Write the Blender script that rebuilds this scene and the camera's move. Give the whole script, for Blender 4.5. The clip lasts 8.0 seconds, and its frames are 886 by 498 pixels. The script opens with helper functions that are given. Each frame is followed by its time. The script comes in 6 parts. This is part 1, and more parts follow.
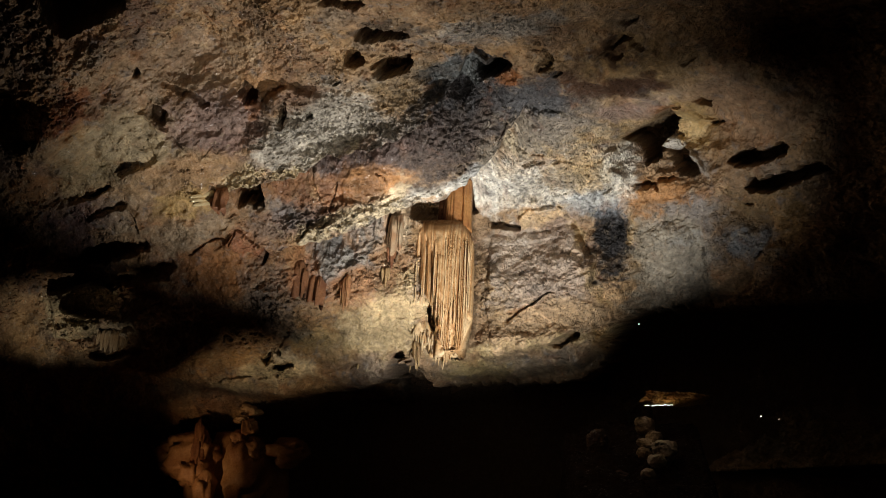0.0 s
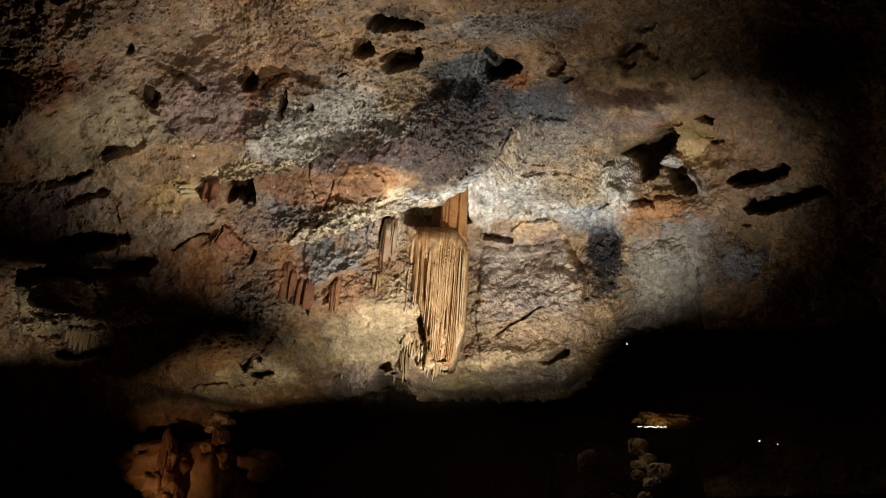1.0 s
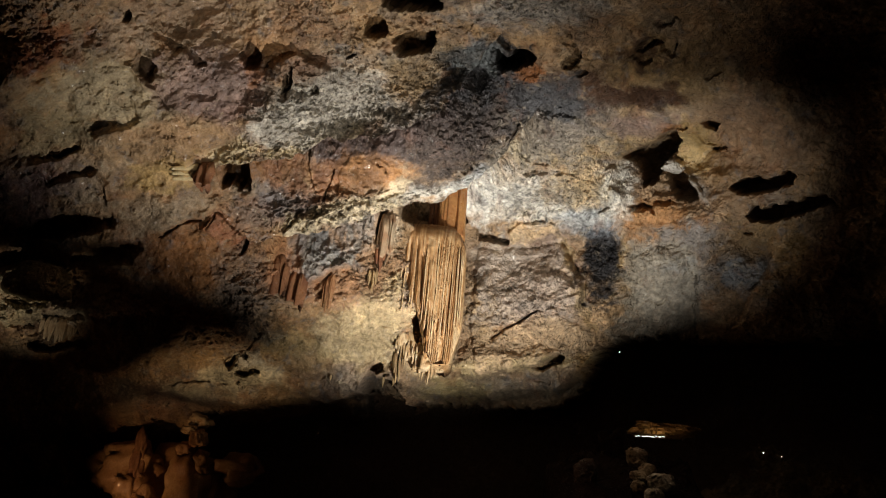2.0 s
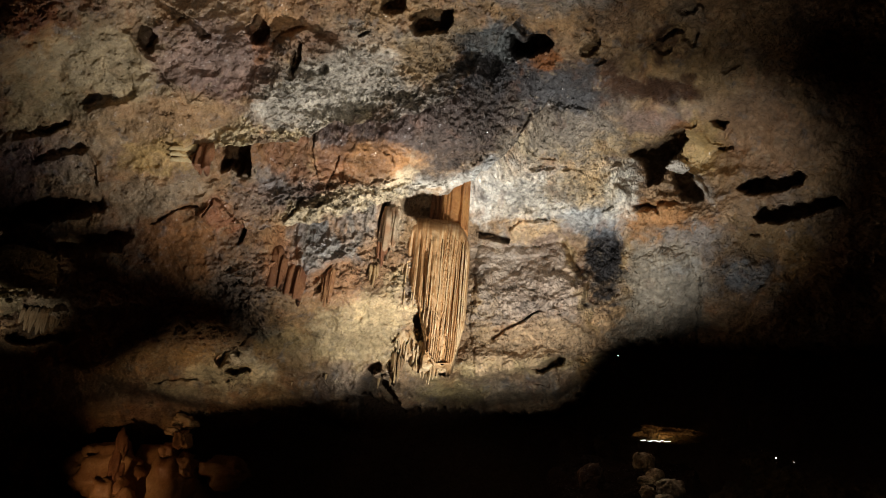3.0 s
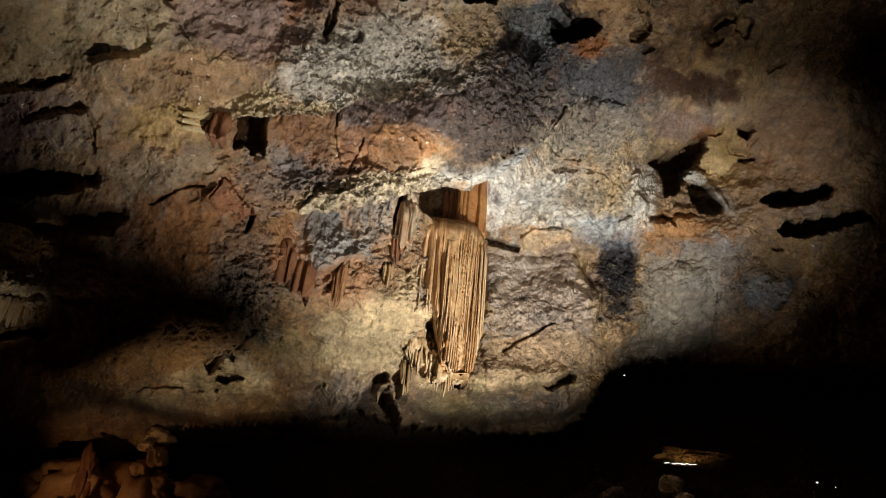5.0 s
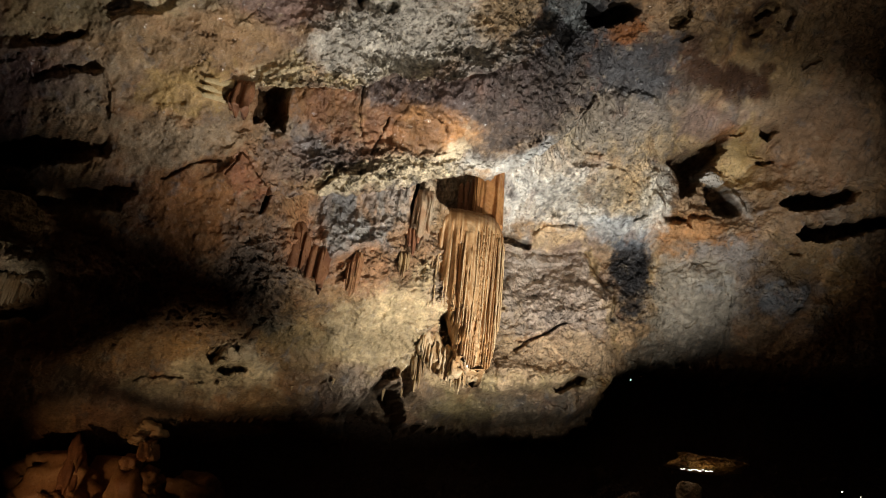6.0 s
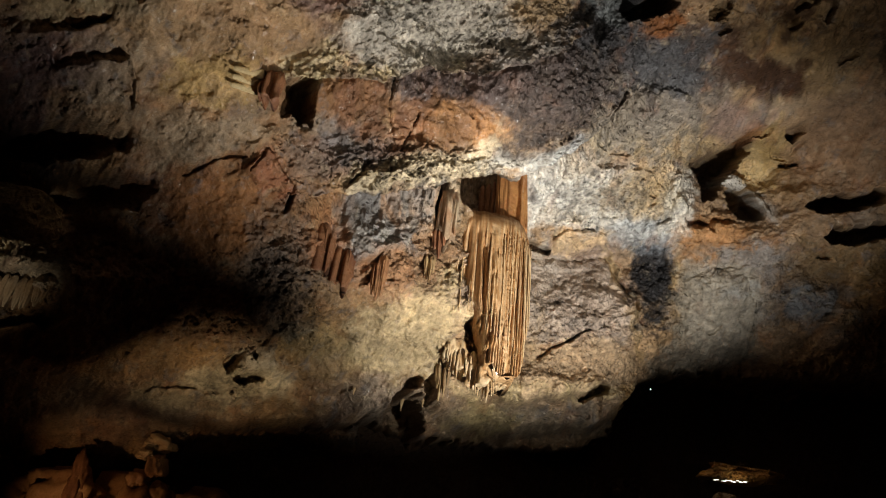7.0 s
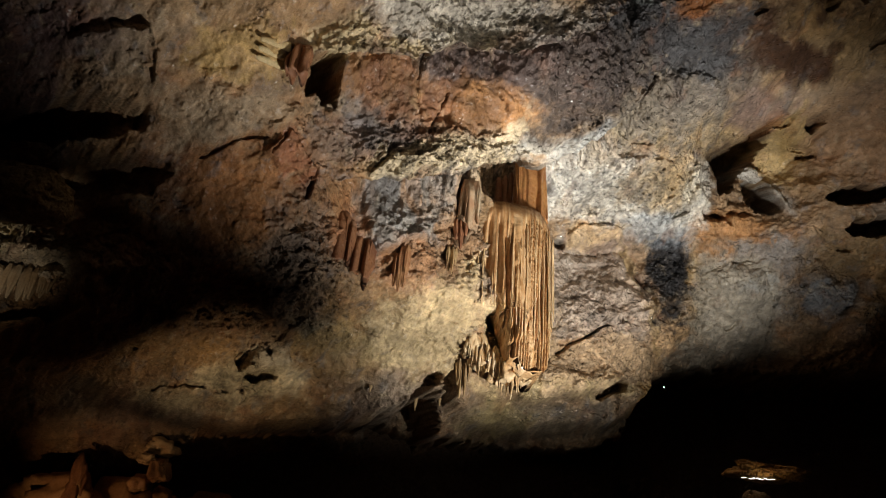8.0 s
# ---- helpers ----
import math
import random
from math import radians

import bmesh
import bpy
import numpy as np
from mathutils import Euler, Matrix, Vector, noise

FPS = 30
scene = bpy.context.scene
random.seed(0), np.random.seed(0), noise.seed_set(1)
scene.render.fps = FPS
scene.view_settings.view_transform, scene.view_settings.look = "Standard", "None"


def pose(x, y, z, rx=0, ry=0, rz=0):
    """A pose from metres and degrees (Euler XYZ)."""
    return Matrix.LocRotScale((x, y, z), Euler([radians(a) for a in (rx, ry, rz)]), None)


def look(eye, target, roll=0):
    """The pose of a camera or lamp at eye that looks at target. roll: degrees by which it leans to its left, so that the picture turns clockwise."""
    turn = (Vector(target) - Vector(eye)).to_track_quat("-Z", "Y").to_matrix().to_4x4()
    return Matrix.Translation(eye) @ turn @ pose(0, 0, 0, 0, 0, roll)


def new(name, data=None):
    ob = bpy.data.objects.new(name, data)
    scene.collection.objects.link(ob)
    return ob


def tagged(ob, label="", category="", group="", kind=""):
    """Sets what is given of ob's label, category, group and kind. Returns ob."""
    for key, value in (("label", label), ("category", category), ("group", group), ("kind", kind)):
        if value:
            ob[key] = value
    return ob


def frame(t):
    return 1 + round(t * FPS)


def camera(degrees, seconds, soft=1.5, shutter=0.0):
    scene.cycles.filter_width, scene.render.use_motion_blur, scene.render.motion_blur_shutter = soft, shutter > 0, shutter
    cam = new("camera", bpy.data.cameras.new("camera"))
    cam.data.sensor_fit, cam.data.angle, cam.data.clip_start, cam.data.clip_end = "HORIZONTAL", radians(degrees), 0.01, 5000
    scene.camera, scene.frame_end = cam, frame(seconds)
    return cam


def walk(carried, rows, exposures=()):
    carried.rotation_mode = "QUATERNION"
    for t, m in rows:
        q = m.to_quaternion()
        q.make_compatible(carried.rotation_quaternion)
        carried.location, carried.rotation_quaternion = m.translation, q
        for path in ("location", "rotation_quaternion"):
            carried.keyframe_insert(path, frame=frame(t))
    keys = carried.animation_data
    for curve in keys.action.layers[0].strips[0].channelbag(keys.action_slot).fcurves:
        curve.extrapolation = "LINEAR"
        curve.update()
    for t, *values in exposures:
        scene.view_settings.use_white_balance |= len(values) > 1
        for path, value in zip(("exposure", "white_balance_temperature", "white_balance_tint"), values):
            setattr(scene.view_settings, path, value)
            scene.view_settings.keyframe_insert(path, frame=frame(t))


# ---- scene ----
cam = camera(68.1, 8.0, soft=1.0)
PATH = [
    (0, (-0.027, -0.077, 1.494), (-0.321, 1.773, 2.193), 2.6),
    (0.5, (-0.267, 0.134, 1.465), (-0.508, 1.98, 2.198), 3.2),
    (1, (-0.498, 0.331, 1.451), (-0.705, 2.171, 2.206), 4.1),
    (1.5, (-0.722, 0.536, 1.432), (-0.892, 2.373, 2.205), 4.7),
    (3, (-1.358, 1.203, 1.366), (-1.428, 3.031, 2.174), 5.2),
    (3.5, (-1.578, 1.437, 1.315), (-1.623, 3.254, 2.15), 5.3),
    (4, (-1.807, 1.685, 1.29), (-1.819, 3.489, 2.154), 5.3),
    (5.5, (-2.402, 2.361, 1.234), (-2.346, 4.146, 2.133), 6.1),
    (6, (-2.646, 2.61, 1.19), (-2.565, 4.388, 2.103), 6.7),
    (6.5, (-2.865, 2.825, 1.158), (-2.772, 4.589, 2.095), 6.7),
    (7, (-3.06, 3.026, 1.158), (-2.964, 4.782, 2.112), 6.2),
    (7.5, (-3.255, 3.247, 1.143), (-3.148, 4.998, 2.104), 5.5),
    (8, (-3.492, 3.482, 1.107), (-3.354, 5.224, 2.08), 5.3),
]
walk(cam, [(t, look(eye, target, roll)) for t, eye, target, roll in PATH], [(0, 0.0), (8, 0.0)])

# ---- light: no daylight; the show cave's own spotlights ----
world = bpy.data.worlds.new("cave_dark")
world.use_nodes = True
world.node_tree.nodes["Background"].inputs[0].default_value = (0.0, 0.0, 0.0, 1)
scene.world = world


def spot(name, eye, target, watts, colour, degrees, blend, radius):
    data = bpy.data.lights.new(name, "SPOT")
    data.energy, data.color, data.spot_size, data.spot_blend, data.shadow_soft_size = watts, colour, radians(degrees), blend, radius
    ob = new(name, data)
    ob.matrix_world = look(eye, target)
    return ob


# main spotlight on the floor in front of the wall, lighting steeply up at the curtain
spot("wall_spot", (0.4, 7.2, 0.3), (-1.15, 11.5, 6.0), 3420, (1.0, 0.965, 0.90), 69, 1.0, 0.03)
# second, whiter spotlight beside it, on the calcite and the eastern holes
spot("calcite_spot", (0.3, 8.0, 0.5), (1.3, 11.7, 7.05), 1500, (1.0, 0.985, 0.96), 54, 1.0, 0.03)
# spotlight on the ceiling, and an added, unseen fill lamp beside the path
spot("ceiling_spot", (-1.0, 7.9, 0.4), (-3.05, 7.8, 6.1), 1290, (1.0, 0.95, 0.88), 73, 1.0, 0.03)
spot("path_fill", (0.0, 3.0, 0.3), (-1.5, 6.7, 6.3), 640, (1.0, 0.89, 0.74), 64, 1.0, 0.05)
# lamps under the foot of the wall in the west
spot("west_lamp", (-4.6, 10.8, 1.6), (-5.6, 12.4, 3.65), 110, (1.0, 0.81, 0.57), 76, 1.0, 0.05)
spot("fringe_lamp", (-6.5, 8.2, 1.2), (-7.9, 9.5, 3.9), 130, (1.0, 0.88, 0.68), 46, 1.0, 0.04)
# small warm lamps in the dark at the foot of the wall
spot("stump_lamp", (-8.4, 12.8, 0.6), (-7.6, 15.2, 2.5), 78, (1.0, 0.58, 0.28), 60, 1.0, 0.04)
spot("shelf_lamp", (2.25, 12.68, 3.18), (2.5, 13.2, 3.6), 0.9, (1.0, 0.78, 0.46), 140, 1.0, 0.02)
spot("boulder_lamp", (2.5, 11.2, 3.1), (1.78, 11.9, 2.45), 6.0, (1.0, 0.82, 0.56), 25, 1.0, 0.03)
# ---- materials ----
def rock_material(name, grain=60.0, relief=0.024, gloss=0.62, shine=1.0, crag=0.095):
    """Cave rock: its colour comes from the mineral layer of the mesh, with grain, pores and damp patches on top."""
    mat = bpy.data.materials.new(name)
    mat.use_nodes = True
    nt = mat.node_tree
    bsdf = nt.nodes["Principled BSDF"]
    geo = nt.nodes.new("ShaderNodeTexCoord")
    layer = nt.nodes.new("ShaderNodeVertexColor")
    layer.layer_name = "mineral"

    def noise_node(scale, detail=6, rough=0.65):
        n = nt.nodes.new("ShaderNodeTexNoise")
        n.inputs["Scale"].default_value, n.inputs["Detail"].default_value, n.inputs["Roughness"].default_value = scale, detail, rough
        nt.links.new(geo.outputs["Object"], n.inputs["Vector"])
        return n

    def ramp(fac, lo, hi, a, b):
        r = nt.nodes.new("ShaderNodeMapRange")
        r.inputs["From Min"].default_value, r.inputs["From Max"].default_value = lo, hi
        r.inputs["To Min"].default_value, r.inputs["To Max"].default_value = a, b
        nt.links.new(fac, r.inputs["Value"])
        return r.outputs["Result"]

    def mul(a, b):
        m = nt.nodes.new("ShaderNodeVectorMath")
        m.operation = "SCALE"
        nt.links.new(a, m.inputs[0])
        nt.links.new(b, m.inputs["Scale"])
        return m.outputs["Vector"]

    fine, mid = noise_node(grain), noise_node(grain / 7)
    pores = nt.nodes.new("ShaderNodeTexVoronoi")
    pores.inputs["Scale"].default_value = grain * 0.55
    nt.links.new(geo.outputs["Object"], pores.inputs["Vector"])
    colour = mul(layer.outputs["Color"], ramp(fine.outputs["Fac"], 0.3, 0.7, 0.80, 1.18))
    colour = mul(colour, ramp(mid.outputs["Fac"], 0.3, 0.7, 0.80, 1.20))
    nt.links.new(colour, bsdf.inputs["Base Color"])
    # a few wet or crystalline grains catch the light
    grains = nt.nodes.new("ShaderNodeTexVoronoi")
    grains.inputs["Scale"].default_value = 38
    nt.links.new(geo.outputs["Object"], grains.inputs["Vector"])
    apart = nt.nodes.new("ShaderNodeSeparateColor")
    nt.links.new(grains.outputs["Color"], apart.inputs["Color"])
    nt.links.new(ramp(apart.outputs["Red"], 0.90, 0.92, 0.30 * shine, shine), bsdf.inputs["Specular IOR Level"])
    damp = nt.nodes.new("ShaderNodeMath")
    damp.operation = "MULTIPLY"
    nt.links.new(ramp(mid.outputs["Fac"], 0.35, 0.65, gloss + 0.22, gloss - 0.12), damp.inputs[0])
    nt.links.new(ramp(apart.outputs["Red"], 0.92, 0.94, 1.0, 0.35), damp.inputs[1])
    nt.links.new(damp.outputs[0], bsdf.inputs["Roughness"])
    add = nt.nodes.new("ShaderNodeMath")
    add.operation = "MULTIPLY_ADD"
    nt.links.new(fine.outputs["Fac"], add.inputs[0])
    add.inputs[1].default_value = 0.6
    nt.links.new(ramp(pores.outputs["Distance"], 0.0, 0.6, 0.0, 0.5), add.inputs[2])
    bump = nt.nodes.new("ShaderNodeBump")
    bump.inputs["Strength"].default_value, bump.inputs["Distance"].default_value = 1.0, relief
    grit = nt.nodes.new("ShaderNodeMath")
    grit.operation = "MULTIPLY"
    nt.links.new(add.outputs[0], grit.inputs[0])
    nt.links.new(ramp(layer.outputs["Alpha"], 0.2, 1.0, 0.35, 1.0), grit.inputs[1])
    nt.links.new(grit.outputs[0], bump.inputs["Height"])
    broken = noise_node(13, 5, 0.62)
    broken.noise_type = "RIDGED_MULTIFRACTAL"
    height = nt.nodes.new("ShaderNodeMath")
    height.operation = "MULTIPLY"
    nt.links.new(broken.outputs["Fac"], height.inputs[0])
    nt.links.new(layer.outputs["Alpha"], height.inputs[1])
    crags = nt.nodes.new("ShaderNodeBump")
    crags.inputs["Strength"].default_value, crags.inputs["Distance"].default_value = 1.0, crag
    nt.links.new(height.outputs[0], crags.inputs["Height"])
    nt.links.new(crags.outputs["Normal"], bump.inputs["Normal"])
    nt.links.new(bump.outputs["Normal"], bsdf.inputs["Normal"])
    return mat


ROCK = rock_material("limestone")
# dull rock for the slope, so that it stays dark
RUBBLE = rock_material("shaded_rubble", 60, 0.026, 0.75, 0.1)
FLOWSTONE = rock_material("flowstone", 90, 0.004, 0.5, 1.0, 0.004)

# mineral colours (linear)
TAN, OCHRE, RUST = (0.31, 0.21, 0.125), (0.37, 0.24, 0.125), (0.24, 0.10, 0.045)
BROWN, GREY, SLATE = (0.19, 0.118, 0.072), (0.24, 0.225, 0.20), (0.15, 0.15, 0.155)
SOOT, CALCITE, AMBER = (0.022, 0.02, 0.02), (0.66, 0.62, 0.54), (0.27, 0.115, 0.045)
CREAM, PLUM, BLUISH = (0.48, 0.385, 0.255), (0.19, 0.125, 0.105), (0.33, 0.35, 0.36)
# The rock is shaped along rays from the camera's pose at 4 s: u to the right and v up, in hundredths of the distance
# ahead of it.
CAMERA_AT_4S, AHEAD, RIGHT, UP = ((-1.807, 1.685, 1.290), (-0.0058, 0.9019, 0.4319), (0.9960, -0.0334, 0.0831), (-0.0894, -0.4307, 0.8981))


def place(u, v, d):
    """Camera-ray position (u, v, distance ahead) to world, for arrays or numbers."""
    s, a, r, p = (np.array(w) for w in (CAMERA_AT_4S, AHEAD, RIGHT, UP))
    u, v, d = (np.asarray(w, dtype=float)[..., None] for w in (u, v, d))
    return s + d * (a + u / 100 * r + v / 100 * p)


def smooth(x, a, b):
    """0 below a, 1 above b, smooth between."""
    t = np.clip((x - a) / (b - a), 0, 1)
    return t * t * (3 - 2 * t)


def swell(u, v, cu, cv, ru, rv, metres):
    """A broad bulge (negative: nearer the eye) of the rock."""
    return metres * np.exp(-((u - cu) / ru) ** 2 - ((v - cv) / rv) ** 2)


def beyond(u, v, line, soft):
    """0 on the left side of a line of points, 1 on its right side (walking along it), with ends that fade."""
    best = np.full(np.shape(u), 1e9)
    side = np.zeros(np.shape(u))
    fade = np.ones(np.shape(u))
    n = len(line) - 1
    for i, ((ax, ay), (bx, by)) in enumerate(zip(line[:-1], line[1:])):
        dx, dy = bx - ax, by - ay
        size = math.hypot(dx, dy)
        t = ((u - ax) * dx + (v - ay) * dy) / size ** 2
        tc = np.clip(t, 0, 1)
        gap = np.hypot(u - ax - tc * dx, v - ay - tc * dy)
        sign = ((u - ax) * dy - (v - ay) * dx) / size
        near = gap < best - 1e-9
        best = np.where(near, gap, best)
        side = np.where(near, np.where(sign > 0, gap, -gap), side)
    along = (((u - line[0][0]) * (line[-1][0] - line[0][0]) + (v - line[0][1]) * (line[-1][1] - line[0][1]))
             / ((line[-1][0] - line[0][0]) ** 2 + (line[-1][1] - line[0][1]) ** 2))
    ends = smooth(along, -0.12, 0.12) * (1 - smooth(along, 0.88, 1.12))
    return smooth(side, -soft, soft), ends, side


def step(u, v, line, soft, reach):
    """A ledge: the rock lies deeper on the right side of the line, and comes back after `reach`."""
    past, ends, side = beyond(u, v, line, soft)
    return past * ends * np.exp(-(np.maximum(side, 0) / reach) ** 2)


# edges of the ledges, as the rock shows them
HANGING = [(-28.8, 3.3), (-24.5, 3.7), (-20.3, 3.8), (-15.9, 4.5), (-10.7, 5.6), (-8.1, 6.8), (-5.5, 7.2), (-2.9, 7.8), (1.4, 8.0), (4.7, 9.1), (7.2, 10.6), (10.0, 13.0), (13.4, 15.8), (17.3, 20.8)]
CEILING_LIP = [(-34.8, 16.6), (-30.5, 17.1), (-27.4, 17.5), (-20.6, 17.8), (-18.0, 18.9), (-14.4, 20.5), (-12.4, 19.7), (-8.1, 20.1), (-3.4, 21.0), (-0.8, 21.7), (1.4, 22.9), (4.0, 23.6), (7.4, 26.8), (10.0, 30.7), (14.3, 35.4)]
PILLAR = [(1.9, -17.6), (2.7, -13.7), (2.9, -5.1), (2.9, 1.8), (2.4, 8.7)]
LIP = [(-89.1, -17.1), (-72.7, -17.1), (-62.4, -18.0), (-50.3, -22.3), (-39.1, -25.6), (-26.2, -25.6), (-15.8, -24.0), (-8.1, -21.4), (-2.1, -25.3), (6.5, -25.3), (17.7, -24.0), (21.6, -21.4), (23.4, -19.4), (26.0, -17.2), (40.1, -17.0), (54.8, -16.6), (78.9, -17.1), (96.1, -17.1)]


def broad(u, v):
    """The distance ahead to the rock, in metres, without its small forms."""
    d = 9.35 +1.04 * u / 50 -4.59 * v / 50 +0.04 * (u / 50) ** 2 -0.44 * u * v / 2500 +1.17 * (v / 50) ** 2
    d = d +0.95 * step(u, v, HANGING, 0.3, 30)
    d = d +0.42 * step(u, v, CEILING_LIP, 0.25, 16)
    d = d +1.32 * step(u, v, PILLAR, 0.6, 60)
    d = d +1.04 * step(u, v, LIP, 1.0, 60)
    d = d + swell(u, v, 38, 12, 22, 7, 2.72)
    d = d + swell(u, v, 32, -24, 14, 20, 2.11)
    d = d + swell(u, v, 38, 24, 22, 7, 0.83)
    d = d + swell(u, v, 62, -30, 22, 7, 2.31)
    d = d + swell(u, v, -58, -36, 32, 12, 1.88)
    d = d + swell(u, v, 20, 0, 22, 7, 1.98)
    d = d + swell(u, v, 68, -48, 22, 7, -3.71)
    d = d + swell(u, v, 2, 36, 32, 12, 0.72)
    d = d + swell(u, v, 80, -6, 9, 12, -1.25)
    d = d + swell(u, v, -22, -6, 14, 7, -0.82)
    d = d + swell(u, v, -10, -24, 9, 7, -1.31)
    d = d + swell(u, v, 26, -48, 22, 7, -1.78)
    d = d + swell(u, v, -34, 48, 14, 12, 0.95)
    d = d + swell(u, v, -64, -12, 22, 7, -0.69)
    d = d + swell(u, v, 20, -12, 9, 12, -0.65)
    d = d + swell(u, v, -10, 24, 9, 7, 0.88)
    d = d + swell(u, v, 38, 36, 22, 7, 0.62)
    d = d + swell(u, v, 44, 18, 9, 7, 1.43)
    d = d + swell(u, v, 20, 24, 9, 12, 0.97)
    d = d + swell(u, v, 68, 18, 9, 12, 1.11)
    d = d + swell(u, v, -4, -12, 14, 7, -0.34)
    d = d + swell(u, v, 50, 0, 14, 7, 0.58)
    d = d + swell(u, v, 2, -30, 9, 7, 2.09)
    d = d + swell(u, v, -22, -30, 9, 12, 0.55)
    d = d + swell(u, v, -64, 0, 9, 7, 0.34)
    d = d + swell(u, v, 32, 12, 9, 7, 1.38)
    d = d + swell(u, v, 2, 6, 9, 7, 0.42)
    d = d + swell(u, v, 68, 30, 22, 7, 0.82)
    d = d + swell(u, v, -70, 36, 9, 7, -0.64)
    d = d + swell(u, v, 14, 54, 32, 12, -0.43)
    d = d + swell(u, v, 26, 6, 9, 7, -0.45)
    d = d + swell(u, v, 14, -36, 9, 7, -0.63)
    d = d + swell(u, v, 8, -18, 9, 7, -0.39)
    d = d + swell(u, v, 62, -18, 9, 12, -0.58)
    d = d + swell(u, v, -58, -12, 9, 7, -0.52)
    d = d + swell(u, v, 26, 44, 14, 12, -0.48)
    d = d + swell(u, v, 10, 32, 7, 5, 0.45)
    d = d + swell(u, v, -18, -16, 9, 7, -0.42)
    d = d + swell(u, v, 22, 28, 7, 5, -0.40)
    d = d + swell(u, v, 2, 12, 14, 7, 0.32)
    d = d + swell(u, v, -2, 36, 7, 5, -0.39)
    d = d + swell(u, v, 50, -4, 14, 12, -0.26)
    d = d + swell(u, v, 22, 16, 7, 5, -0.36)
    d = d + swell(u, v, -2, -4, 9, 7, -0.29)
    d = d + swell(u, v, 42, 20, 7, 5, -0.28)
    d = d + swell(u, v, 34, 12, 9, 7, 0.32)
    d = d + swell(u, v, -30, 16, 14, 12, 0.18)
    d = d + swell(u, v, 10, -20, 7, 5, 0.25)
    return d


# ---- the rock ----
def lattice(ix, iy, seed):
    h = (ix.astype(np.int64) * 374761393 + iy.astype(np.int64) * 668265263 + seed * 974634777) & 0xFFFFFFFF
    h = ((h ^ (h >> 13)) * 1274126177) & 0xFFFFFFFF
    return (h ^ (h >> 16)) & 0xFFFFFFFF


def grad(x, y, seed):
    """Gradient noise over the plane, about -1 to 1."""
    x0, y0 = np.floor(x), np.floor(y)
    fx, fy = x - x0, y - y0
    wx, wy = fx * fx * fx * (fx * (fx * 6 - 15) + 10), fy * fy * fy * (fy * (fy * 6 - 15) + 10)
    out = []
    for dy in (0, 1):
        for dx in (0, 1):
            a = lattice(x0 + dx, y0 + dy, seed) * (2 * math.pi / 2 ** 32)
            out.append(np.cos(a) * (fx - dx) + np.sin(a) * (fy - dy))
    low, high = out[0] + wx * (out[1] - out[0]), out[2] + wx * (out[3] - out[2])
    return 1.5 * (low + wy * (high - low))


def fbm(x, y, size, octaves, seed, gain=0.5):
    total, amp = np.zeros(np.shape(x)), 1.0
    for k in range(octaves):
        total += amp * grad(x / size * 2 ** k, y / size * 2 ** k, seed + 17 * k)
        amp *= gain
    return total


def ridged(x, y, size, octaves, seed, gain=0.5):
    total, amp = np.zeros(np.shape(x)), 1.0
    for k in range(octaves):
        total += amp * (1 - 2 * np.abs(grad(x / size * 2 ** k, y / size * 2 ** k, seed + 31 * k)))
        amp *= gain
    return total


def cells(x, y, size, seed):
    """Worley noise: the distance to the nearest seed, the width to the next cell's border, two random numbers per cell and the way from its seed."""
    x, y = x / size, y / size
    x0, y0 = np.floor(x), np.floor(y)
    best, second = np.full(np.shape(x), 9.0), np.full(np.shape(x), 9.0)
    tag, other, ox, oy = (np.zeros(np.shape(x)) for _ in range(4))
    for dy in (-1, 0, 1):
        for dx in (-1, 0, 1):
            a = lattice(x0 + dx, y0 + dy, seed)
            px, py = x0 + dx + (a & 0xFFFF) / 65535, y0 + dy + (a >> 16) / 65535
            gap = np.hypot(px - x, py - y)
            near = gap < best
            second = np.where(near, best, np.minimum(second, gap))
            tag, other = np.where(near, (a % 1009) / 1009, tag), np.where(near, (a % 787) / 787, other)
            ox, oy = np.where(near, x - px, ox), np.where(near, y - py, oy)
            best = np.where(near, gap, best)
    return best, second - best, tag, other, ox, oy


def facets(x, y, size, seed, lift, tilt):
    """Broken rock: plates of uneven height, each with its own tilt."""
    _, edge, a, b, ox, oy = cells(x, y, size, seed)
    return (lift * (a - 0.5) + tilt * ((b - 0.5) * ox + (a * 7 % 1 - 0.5) * oy)) * smooth(edge, -0.05, 0.03)


def lattice3(ix, iy, iz, seed):
    return lattice(ix + 57 * iz.astype(np.int64), iy - 131 * iz.astype(np.int64), seed)


def grad3(p, seed):
    """Gradient noise in space, about -1 to 1, for an array of points."""
    base = np.floor(p)
    f = p - base
    w = f * f * f * (f * (f * 6 - 15) + 10)
    total = np.zeros(p.shape[:-1])
    for dz in (0, 1):
        for dy in (0, 1):
            for dx in (0, 1):
                h = lattice3(base[..., 0] + dx, base[..., 1] + dy, base[..., 2] + dz, seed)
                g = sum(((h >> (10 * k)) & 1023) / 511.5 * (f[..., k] - (dx, dy, dz)[k]) - (f[..., k] - (dx, dy, dz)[k]) for k in range(3))
                total += g * (w[..., 0] if dx else 1 - w[..., 0]) * (w[..., 1] if dy else 1 - w[..., 1]) * (w[..., 2] if dz else 1 - w[..., 2])
    return 1.3 * total


